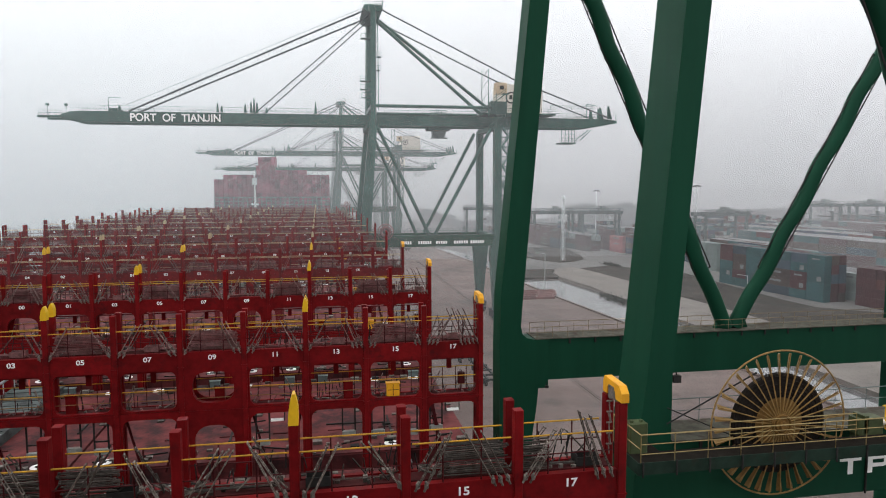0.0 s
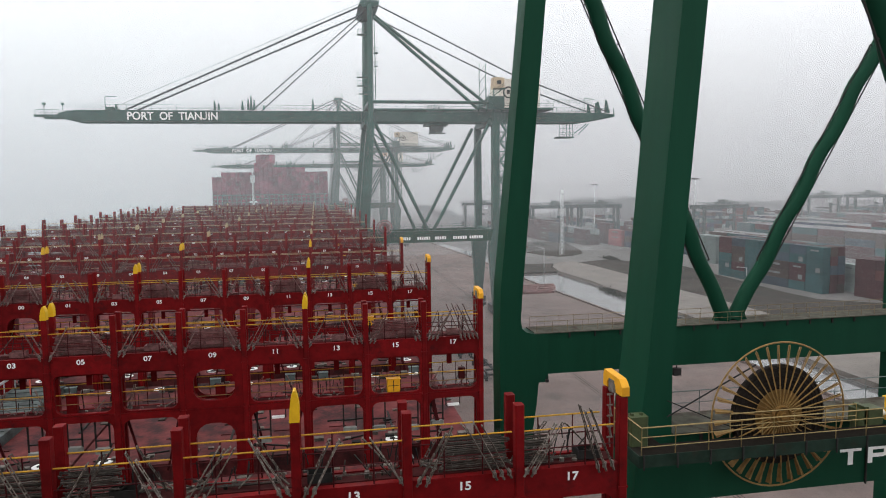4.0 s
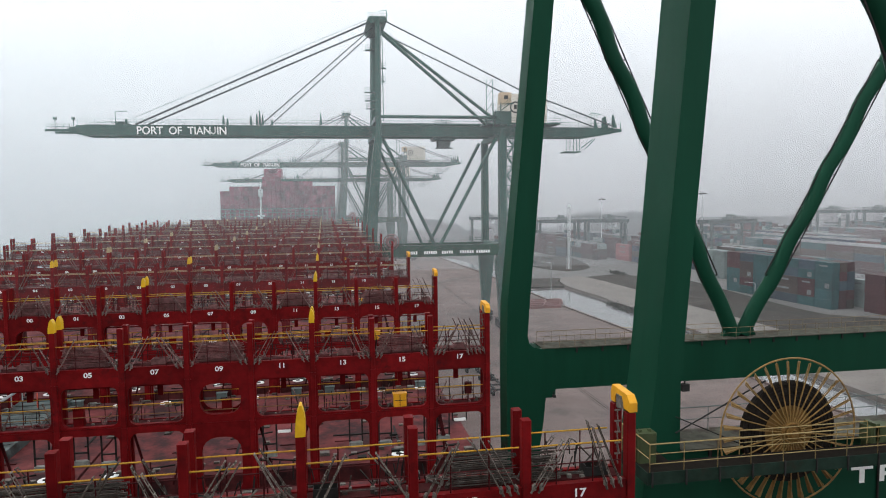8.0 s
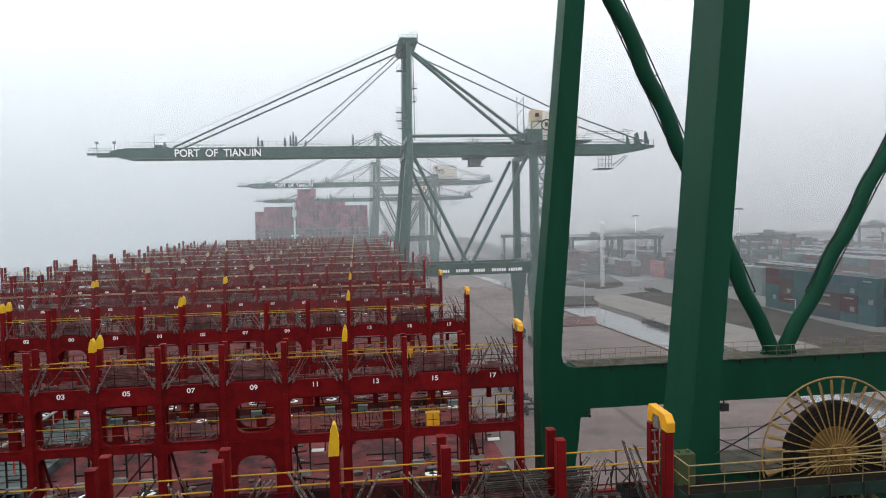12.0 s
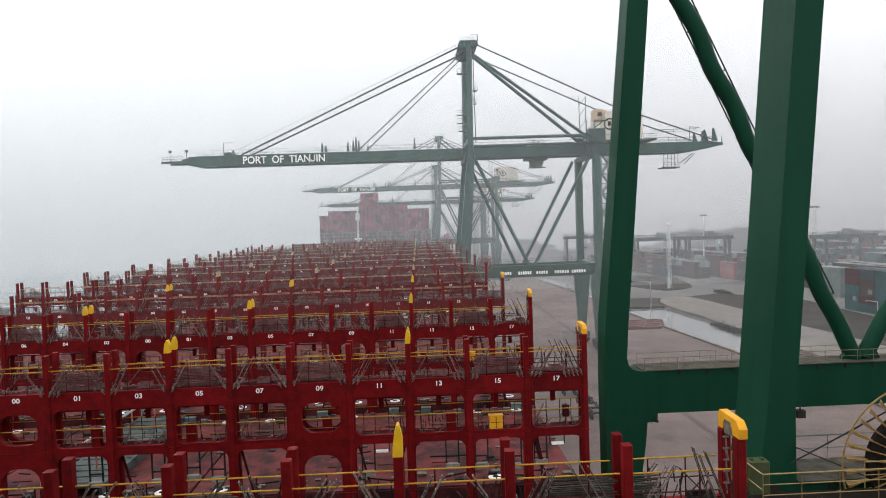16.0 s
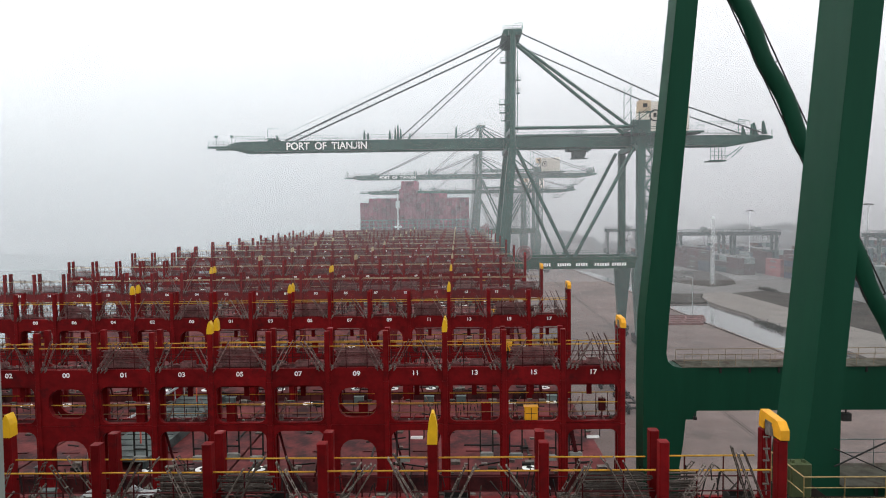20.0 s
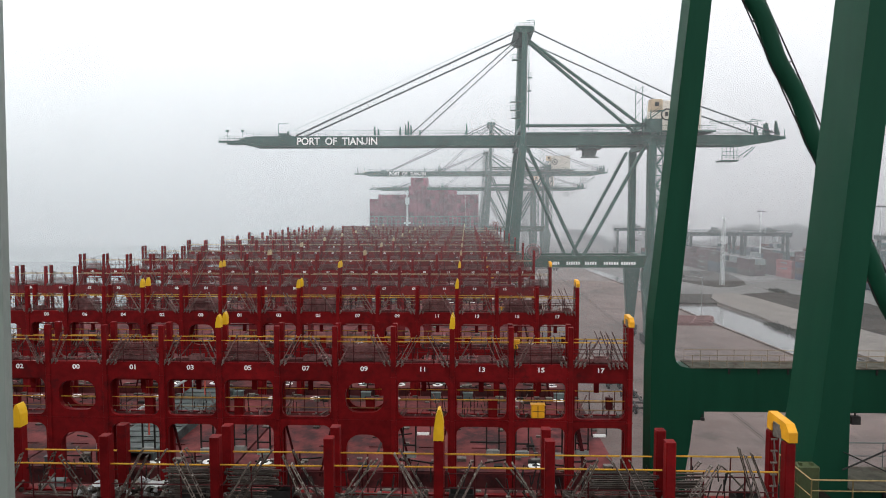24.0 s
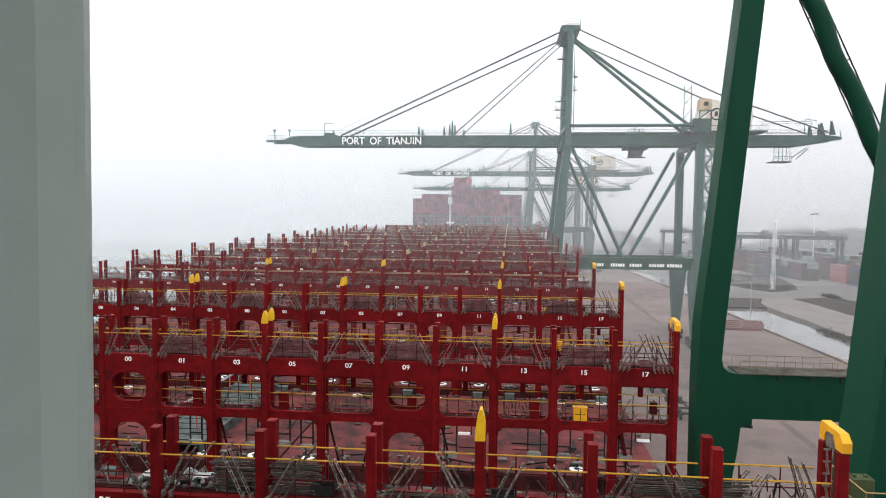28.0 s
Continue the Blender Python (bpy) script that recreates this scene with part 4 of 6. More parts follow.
for x, yy, turn, l in ((9.75, 0.56, 0.3, 0.55), (8.45, 0.5, -0.4, 0.45)):
    b = bmesh.new()
    rows = []
    for i in range(9):
        q = i / 8
        h = 0.16 * math.sin(math.pi * q) + 0.05 * math.sin(9 * q)
        rows.append([b.verts.new((l * (q - 0.5), w * (0.16 + 0.03 * math.sin(5 * q + w)), 0.02 + max(0.0, h) * (1 - 0.35 * abs(w)))) for w in (-1, -0.4, 0.3, 1)])
    for u, w in zip(rows, rows[1:]):
        for k in range(3):
            b.faces.new((u[k], w[k], w[k + 1], u[k + 1]))
    bmesh.ops.solidify(b, geom=b.faces[:], thickness=0.02)
    o = solo("canvas_sheet", b, PALEGREY, "crumpled pale grey canvas sheet lying on a walkway", "canvas", "crumpled canvas")
    o.matrix_world = Matrix.Translation((x, BRIDGES[0] + yy, TOPZ + 0.2)) @ Matrix.Rotation(turn, 4, "Z")

# forward breakwater
b = bmesh.new()
box(b, -16, 16, 0, 0.3, 0, 27.3 - DECK)
for i in range(-6, 7):
    prism(b, [(0.25, 0), (2.2, 0), (0.25, 6.5)], "x", i * 2.5 - 0.05, i * 2.5 + 0.05)
solo("breakwater", b, RUSTY, "tall dark red breakwater plate on the foredeck", "breakwater", loc=(0, 182.5, DECK))

# stowed gangway lying along a hatch
gang = thing("gangway", (0, 0, HATCH), "grey-green gangway stowed along the hatch", "gangway")
GA, GB = Vector((0.95, 31.1, 0)), Vector((0.95, 42.4, 0))
b = bmesh.new()
bar(b, GA + Vector((0, 0, 0.42)), GB + Vector((0, 0, 0.42)), 2.6, 0.1)
part("tread_deck", b, GANG, gang)
for q in (-1.3, 1.3):
    o = Vector((q, 0, 0))
    b = bmesh.new()
    bar(b, GA + o + Vector((0, 0, 0.24)), GB + o + Vector((0, 0, 0.24)), 0.14, 0.48)
    part("side_beam", b, GANG, gang)
for i in range(14):
    c = GA.lerp(GB, (i + 0.5) / 14)
    b = bmesh.new()
    box(b, c.x - 1.2, c.x + 1.2, c.y - 0.04, c.y + 0.04, 0.47, 0.51)
    part("tread", b, GANG, gang)
b = bmesh.new()
o = Vector((-1.3, 0, 1.2))
tube(b, GA + o, GB + o, 0.075, 6)
part("hand_pipe", b, GREYPIPE, gang)
for i in range(9):
    c = GA.lerp(GB, i / 8) + Vector((-1.3, 0, 0))
    part("rail_post", tube(bmesh.new(), c + Vector((0, 0, 0.4)), c + Vector((0, 0, 1.2)), 0.035, 5), GREYPIPE, gang)
for c, h in ((Vector((1.05, 33.4, 0.45)), 0.7), (Vector((1.05, 40.8, 0.45)), 0.85)):
    part("marker_post", tube(bmesh.new(), c, c + Vector((0, 0, h)), 0.045, 6), ORANGE, gang, "orange-pink marker post")


# ---------- quay cranes ----------
def crane_text_bars(parent, spans, y, z, h, material, name="marking"):
    for x0, x1 in spans:
        b = bmesh.new()
        box(b, x0, x1, y - 0.02, y, z - h / 2, z + h / 2)
        part(name, b, material, parent, "white painted marking")


def stair_tower(parent, x, y, z0, z1, material):
    """Zigzag stair with landings beside a leg."""
    rise = 2.3
    n = round((z1 - z0) / rise)
    for q in (-0.1, 1.7):
        for r in (0.0, 1.4):
            part("stair_post", tube(bmesh.new(), (x + q, y + r, z0), (x + q, y + r, z1 + 1), 0.09, 5), material, parent)
    for i in range(n):
        za, zb = z0 + i * rise, z0 + (i + 1) * rise
        b = bmesh.new()
        xa, xb = (x, x + 1.6) if i % 2 else (x + 1.6, x)
        bar(b, (xa, y + 0.4, za), (xb, y + 0.4, zb), 0.7, 0.3)
        for q in (0.5, 1.0):
            tube(b, (xa, y, za + q), (xb, y, zb + q), 0.06, 4)
        part("stair_flight", b, material, parent)
        b = bmesh.new()
        box(b, x - 0.3, x + 1.9, y - 0.1, y + 1.5, zb - 0.12, zb + 0.06)
        part("landing", b, material, parent)


def quay_crane(y0, green, spread=18.0):
    """Ship-to-shore crane; local origin on the quay at the near portal frame; x as in the place."""
    cr = thing("quay_crane", (0, y0, 0), "green ship-to-shore container crane with a lowered boom and white lettering", "crane", "quay cranes")
    for k, yy in enumerate((0.0, spread)):
        b = bmesh.new()
        prism(b, [(28.9, 46.5), (30.6, 46.5), (30.3, 43.5), (28.9, 22.2), (28.2, 2.6), (26.4, 2.6), (26.2, 21.2), (28.4, 42.5)], "y", yy - 1.1, yy + 1.1)
        part("waterside_leg", b, green, cr)
        b = bmesh.new()
        prism(b, [(58.2, 46.8), (59.8, 46.8), (59.8, 21.0), (61.2, 17.0), (59.8, 2.6), (58.2, 2.6), (57.2, 17.0), (58.2, 21.0)], "y", yy - 0.9, yy + 0.9)
        part("landside_leg", b, green, cr)
        b = bmesh.new()
        sill = 20.5 if k else 21.2
        box(b, 25.6, 58.6, yy - 0.8, yy + 0.8, 18.5, sill)
        part("portal_beam", b, GREEN, cr)
        b = bmesh.new()
        rail(b, (27.5, yy - 0.7, sill), (58.0, yy - 0.7, sill), 1.1, 20, 0.04)
        part("guard_rail", b, green, cr)
        for p, q, r in (((30.8, yy, 46.0), (42.6 - 0.67 * k, yy, sill), 0.42), ((43.9 + 0.12 * k, yy, sill), (57.5, yy, 46.2), 0.42)):
            part("diagonal_brace", tube(bmesh.new(), p, q, r, 10), green, cr)
        # mast leg, leaning in to the head
        b = bmesh.new()
        bar(b, (29.8, yy, 46.5), (30.2, yy + (1.5 if k == 0 else -1.5), 73.0), 1.1, 1.3)
        part("mast_leg", b, green, cr)
        b = bmesh.new()
        tube(b, *(((30.6, 3.0, 70.9), (55.9, 3.0, 49.6)) if k == 0 else ((31.2, 12.0, 73.6), (61.0, 12.0, 51.2))), 0.4, 8)
        part("backstay_tube", b, green, cr)
        b = bmesh.new()
        tube(b, (29.8, yy, 51.0), (58.2, yy, 51.0), 0.38, 8)
        part("upper_tie", b, green, cr)
        for (a, c, da, dc) in (((31.2, 73.6), (64.0, 58.4), 3, 4.2), ((64.0, 58.4), (89.0, 49.6), 4.2, 5)):
            b = bmesh.new()
            tube(b, (a[0], yy + (da if k == 0 else -da), a[1]), (c[0], yy + (dc if k == 0 else -dc), c[1]), 0.17, 6)
            part("rear_tie", b, CABLE, cr)
        for bx in (26.9, 59.0):
            b = bmesh.new()
            box(b, bx - 0.9, bx + 0.9, yy - 4.2, yy + 4.2, 1.4, 2.6)
            box(b, bx - 0.6, bx + 0.6, yy - 5.2, yy - 0.6, 0.5, 1.3)
            box(b, bx - 0.6, bx + 0.6, yy + 0.6, yy + 5.2, 0.5, 1.3)
            for i in range(8):
                wy = yy - 4.7 + i * 1.34
                tube(b, (bx - 0.25, wy, 0.37), (bx + 0.25, wy, 0.37), 0.35, 10)
            part("bogie", b, DARK, cr)
    # cross beams between the frames
    for x, z0, w, h in ((27.0, 19.8, 1.4, 2.2), (59.0, 19.8, 1.4, 2.2), (29.2, 46.8, 1.5, 1.6), (59.0, 46.8, 1.5, 1.6), (59.0, 51.9, 1.0, 1.2), (29.9, 51.0, 1.0, 1.0), (30.2, 72.9, 2.2, 1.2)):
        b = bmesh.new()
        bar(b, (x, 0.9, z0), (x, spread - 0.9, z0), w, h)
        part("cross_beam", b, green, cr)
    ym = spread / 2
    for s in (-1, 1):
        yg = ym + s * 3.0
        b = bmesh.new()
        prism(b, [(-35.0, 46.98), (-38.0, 47.75), (-38.0, 48.7), (-34.5, 49.4), (28.0, 49.4), (28.0, 46.95)], "y", yg - 0.6, yg + 0.6)
        part("boom_girder", b, green, cr)
        b = bmesh.new()
        prism(b, [(28.03, 46.95), (28.03, 49.4), (88.0, 49.3), (91.5, 48.9), (91.5, 48.3), (83.0, 46.95)], "y", yg - 0.6, yg + 0.6)
        part("rear_girder", b, green, cr)
        b = bmesh.new()
        box(b, -43.0, -37.5, yg - 0.3, yg + 0.3, 47.9, 48.4)
        rail(b, (-42.8, yg, 48.4), (-38, yg, 48.4), 1.1, 4, 0.05)
        part("boom_tip", b, green, cr)
        b = bmesh.new()
        rail(b, (-36, yg + s * 0.9, 49.5), (27, yg + s * 0.9, 49.5), 1.1, 36, 0.035)
        rail(b, (31, yg + s * 0.9, 49.5), (57, yg + s * 0.9, 49.5), 1.1, 14, 0.035)
        rail(b, (72, yg + s * 0.9, 49.4), (90, yg + s * 0.9, 49.2), 1.1, 9, 0.05)
        part("guard_rail", b, green, cr)
        stays = ((28.3, 73.48, -24.2, 49.5, 0.22), (29.2, 72.26, 2.9, 49.3, 0.15), (28.3, 74.2, -24.6, 50.9, 0.05)) if s < 0 else ((28.8, 72.9, -23.6, 49.8, 0.22), (29.0, 71.9, 4.1, 49.4, 0.15))
        for xa, za, xb, zb, r in stays:
            part("forestay", tube(bmesh.new(), (xa, yg, za), (xb, yg, zb), r, 6), CABLE, cr)
    for x in (-36.5, -26.0, -12.0, 2.0, 15.0, 40.0, 70.0, 88.0):
        b = bmesh.new()
        box(b, x - 0.4, x + 0.4, ym - 2.4, ym + 2.4, 48.4, 49.4)
        part("girder_tie", b, green, cr)
    # gear on the boom top
    for x, h in ((-26.0, 1.2), (-5.1, 2.1), (-4.2, 1.5), (1.0, 2.0), (2.3, 2.5), (2.95, 3.3), (3.6, 2.3), (5.7, 1.2), (16.8, 2.7), (46.5, 1.0)):
        b = bmesh.new()
        prism(b, [(x - 0.25, 49.5), (x + 0.35, 49.5), (x + 0.15, 49.5 + h), (x - 0.1, 49.5 + h)], "y", ym - 3.8, ym - 3.3)
        part("stay_bracket", b, green, cr)
    b = bmesh.new()
    box(b, -28.4, -26.6, ym - 3.2, ym + 3.2, 49.4, 50.1)
    tube(b, (-28.4, ym - 3, 50.0), (-28.4, ym - 3, 52.4), 0.08, 4)
    tube(b, (-28.4, ym - 3, 52.4), (-25.8, ym - 3, 52.4), 0.08, 4)
    part("sheave_frame", b, green, cr)
    b = bmesh.new()
    for x in (-41.0, -37.2):
        tube(b, (x, ym - 2.8, 48.4), (x, ym - 2.8, 51.0), 0.07, 4)
        box(b, x - 0.3, x + 0.3, ym - 3.1, ym - 2.5, 50.5, 51.0)
    part("tip_light", b, green, cr)
    # mast head, ladders and platforms
    b = bmesh.new()
    prism(b, [(27.8, 73.1), (28.8, 72.2), (31.2, 72.2), (32.4, 73.1), (32.0, 73.9), (28.2, 73.9)], "y", ym - 7.5, ym + 7.5)
    rail(b, (27.8, ym - 7.4, 73.7), (32.4, ym - 7.4, 73.7), 0.9, 4, 0.05)
    tube(b, (32.4, ym - 6, 73.7), (32.4, ym - 6, 75.6), 0.08, 4)
    tube(b, (30.6, ym - 6, 75.4), (32.4, ym - 6, 75.6), 0.08, 4)
    part("mast_head", b, green, cr)
    for zz, x0, x1 in ((66.0, 27.2, 29.2), (56.5, 26.9, 29.2), (54.6, 26.9, 29.2), (52.8, 27.2, 29.2), (62.0, 30.8, 31.8), (59.0, 30.8, 31.6)):
        b = bmesh.new()
        box(b, x0, x1, 0.2, 1.8, zz, zz + 0.12)
        rail(b, (x0, 0.2, zz), (x1, 0.2, zz), 1.1, 2, 0.05)
        part("mast_platform", b, green, cr)
    b = bmesh.new()
    for s in (-0.3, 0.3):
        tube(b, (31.0, s, 50), (31.1, s + 1.2, 71.5), 0.07, 4)
    part("ladder", b, green, cr)
    # machinery house with its round emblem, small winch cabin
    b = bmesh.new()
    chamfer_box(b, 61.3, 71.6, ym - 4.5, ym + 4.5, 50.2, 57.2, 0.15)
    part("machinery_house", b, CREAM, cr, "cream clad machinery house")
    b = bmesh.new()
    ring(b, 63.6, ym - 4.56, 54.0, 1.25, 0.16, 24)
    box(b, 63.2, 63.9, ym - 4.6, ym - 4.5, 53.6, 54.6)
    part("emblem", b, DARK, cr, "dark ring emblem")
    b = bmesh.new()
    chamfer_box(b, 58.6, 61.2, -0.6, 2.0, 54.3, 56.8, 0.1)
    part("winch_cabin", b, CLOTH, cr, "small dull orange cabin")
    b = bmesh.new()
    box(b, 59.4, 60.4, -0.64, -0.58, 55.2, 56.1)
    part("cabin_window", b, DARK, cr)
    b = bmesh.new()
    box(b, 56.0, 74.5, ym - 6.0, ym + 6.0, 49.8, 50.15)
    rail(b, (56, ym - 6, 50.15), (74.5, ym - 6, 50.15), 1.1, 10, 0.05)
    for x in (56.2, 57.8):
        tube(b, (x, ym - 5, 50), (x, ym - 5, 60.5), 0.1, 5)
    for zz in (53, 56, 58.5):
        tube(b, (56.2, ym - 5, zz), (57.8, ym - 5, zz + 2), 0.07, 4)
    part("house_platform", b, green, cr)
    # landings and stairs climbing past the house's near corner
    for i, (xa, xb, za, zb) in enumerate(((56.4, 60.6, 46.8, 49.0), (60.6, 57.0, 49.0, 51.4), (57.0, 60.8, 51.4, 54.2))):
        b = bmesh.new()
        bar(b, (xa, -0.9, za), (xb, -0.9, zb), 0.8, 0.2)
        tube(b, (xa, -1.3, za + 1.1), (xb, -1.3, zb + 1.1), 0.06, 4)
        tube(b, (xa, -1.3, za + 0.6), (xb, -1.3, zb + 0.6), 0.05, 4)
        box(b, xb - 0.8, xb + 0.8, -1.4, 0.4, zb - 0.1, zb + 0.05)
        part("house_stair", b, green, cr)
    for x in (56.6, 58.4, 60.9):
        part("stair_post", tube(bmesh.new(), (x, -1.2, 46.6), (x, -1.2, 54.2), 0.11, 5), green, cr)
    b = bmesh.new()
    chamfer_box(b, 57.2, 61.0, -0.9, 1.6, 49.4, 52.4, 0.15)
    part("switch_room", b, green, cr)
    # rear hoist frame and maintenance cage
    b = bmesh.new()
    for x, h in ((86.8, 2.8), (89.0, 3.2)):
        for q in (-3.3, 3.0):
            prism(b, [(x, 49.3), (x + 1.3, 49.3), (x + 0.5, 49.3 + h), (x + 0.1, 49.3 + h)], "y", ym + q, ym + q + 0.3)
    rail(b, (74, ym - 3.4, 51.4), (85, ym - 3.4, 51.4), 1.0, 4, 0.06)
    tube(b, (83.6, ym - 3, 49.4), (83.6, ym - 3, 53.0), 0.09, 4)
    tube(b, (83.6, ym - 3, 53.0), (86.2, ym - 3, 52.6), 0.09, 4)
    tube(b, (91.5, ym - 3, 48.8), (91.5, ym - 3, 50.6), 0.1, 4)
    part("rear_hoist", b, green, cr)
    b = bmesh.new()
    box(b, 77.4, 81.4, ym - 2, ym + 2, 43.2, 43.5)
    rail(b, (77.4, ym - 2, 43.5), (81.4, ym - 2, 43.5), 1.1, 4, 0.05)
    for x in (77.5, 78.5, 79.4, 80.2, 81.0):
        tube(b, (x, ym - 1.9, 43.5), (x, ym - 1.9, 47.2), 0.07, 4)
    for zz in (44.6, 45.6):
        tube(b, (77.5, ym - 1.9, zz), (81.0, ym - 1.9, zz), 0.06, 4)
    tube(b, (81.4, ym - 1.9, 44.3), (84.6, ym - 1.9, 46.6), 0.12, 5)
    tube(b, (82.4, ym - 1.9, 44.0), (85.2, ym - 1.9, 46.6), 0.12, 5)
    part("maintenance_cage", b, green, cr)
    # trolley with the driver's cab
    b = bmesh.new()
    box(b, 43.6, 49.0, ym - 2.3, ym + 2.3, 46.2, 46.97)
    part("trolley", b, green, cr)
    b = bmesh.new()
    box(b, 43.8, 47.6, ym - 3.9, ym - 2.2, 49.5, 49.75)
    rail(b, (43.8, ym - 3.9, 49.75), (47.6, ym - 3.9, 49.75), 1.0, 4, 0.06)
    tube(b, (45.2, ym - 3.6, 49.7), (45.6, ym - 3.6, 51.4), 0.1, 5)
    part("trolley_frame", b, green, cr)
    b = bmesh.new()
    prism(b, [(44.9, 46.2), (47.9, 46.2), (48.1, 45.6), (47.6, 44.5), (44.9, 44.5)], "y", ym - 1.3, ym + 1.1)
    box(b, 44.6, 48.6, ym - 1.5, ym + 1.3, 44.35, 44.5)
    part("driver_cab", b, GREYGREEN, cr, "hanging trolley cab")
    stair_tower(cr, 60.1, -0.6, 21.2, 46.5, green)
    # cable reel on the portal beam
    b = bmesh.new()
    ring(b, 32.2, -1.3, 22.2, 1.75, 0.13, 28)
    ring(b, 32.2, -1.3, 22.2, 1.0, 0.4, 20)
    for i in range(10):
        a = math.pi * i / 5
        tube(b, (32.2 + 0.4 * math.cos(a), -1.3, 22.2 + 0.4 * math.sin(a)), (32.2 + 1.75 * math.cos(a), -1.3, 22.2 + 1.75 * math.sin(a)), 0.06, 4)
    part("cable_reel", b, RUSTY, cr)
    spans = [(x0 + k * (x1 - x0) / n, x0 + (k + 0.72) * (x1 - x0) / n) for x0, x1, n in ((36.3, 38.4, 4), (39.9, 43.1, 6), (44.1, 46.9, 5), (48.4, 51.9, 6), (52.4, 55.8, 6)) for k in range(n)]
    crane_text_bars(cr, spans, -0.82, 19.5, 0.68, WHITE)
    me = letters("PORT  OF  TIAN JIN", 2.4, WHITE, 0.03)
    # the fount's J hangs below the line: its stem is cut short and given a round hook that stands on the line
    bm = bmesh.new()
    bm.from_mesh(me)
    left, glyphs = set(bm.verts), []
    while left:
        todo, glyph = [left.pop()], []
        while todo:
            v = todo.pop()
            glyph.append(v)
            for e in v.link_edges:
                w = e.other_vert(v)
                if w in left:
                    left.discard(w)
                    todo.append(w)
        glyphs.append(glyph)
    feet = sorted(min(v.co.y for v in g) for g in glyphs)
    line = feet[len(feet) // 2]
    for g in glyphs:
        if min(v.co.y for v in g) > line - 0.2:
            continue
        head, right, wide, bend = max(v.co.y for v in g), max(v.co.x for v in g), 0.34, 0.5
        bmesh.ops.delete(bm, geom=g, context="VERTS")
        path = [(right - wide / 2, head)] + [(right - wide / 2 - bend + bend * math.cos(a), line + wide / 2 + bend + bend * math.sin(a)) for a in (-math.pi * k / 9 for k in range(9))]
        rims = []
        for k, (x, yy) in enumerate(path):
            p, q = path[max(0, k - 1)], path[min(len(path) - 1, k + 1)]
            along = Vector((q[0] - p[0], q[1] - p[1], 0)).normalized()
            out = Vector((-along.y, along.x, 0)) * wide / 2
            rims.append([bm.verts.new(Vector((x, yy, zz)) + out * sgn) for sgn, zz in ((1, -0.03), (-1, -0.03), (-1, 0.03), (1, 0.03))])
        for u, w in zip(rims, rims[1:]):
            for k in range(4):
                bm.faces.new((u[k], u[(k + 1) % 4], w[(k + 1) % 4], w[k]))
        bm.faces.new(rims[0][::-1])
        bm.faces.new(rims[-1])
    bmesh.ops.recalc_face_normals(bm, faces=bm.faces[:])
    bm.to_mesh(me)
    bm.free()
    co = [v.co.x for v in me.vertices]
    o = new("lettering", me)
    o.parent, o.matrix_basis = cr, pose(-14.15, ym - 3.64, 48.05, 90) @ Matrix.Diagonal((19.3 / (max(co) - min(co)), 1, 1, 1))
    tagged(o, "large white painted lettering")
    return cr


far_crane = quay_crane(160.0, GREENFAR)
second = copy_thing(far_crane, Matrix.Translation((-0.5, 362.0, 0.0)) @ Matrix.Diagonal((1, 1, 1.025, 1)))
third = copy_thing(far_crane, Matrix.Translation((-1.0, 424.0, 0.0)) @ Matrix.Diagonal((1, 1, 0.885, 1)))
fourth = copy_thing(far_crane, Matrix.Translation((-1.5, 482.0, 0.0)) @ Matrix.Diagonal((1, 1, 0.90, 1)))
for crane, gone in ((second, "marking"), (third, ("lettering", "marking")), (fourth, ("lettering", "marking"))):
    for o in [o for o in crane.children if o.name.startswith(gone)]:
        bpy.data.objects.remove(o)


# ---------- the crane standing beside the ship ----------
YN, YF = 26.4, 47.5
LEAN = 0.082


def leg_x(z):
    return 31.3 + LEAN * (z - 28.0)


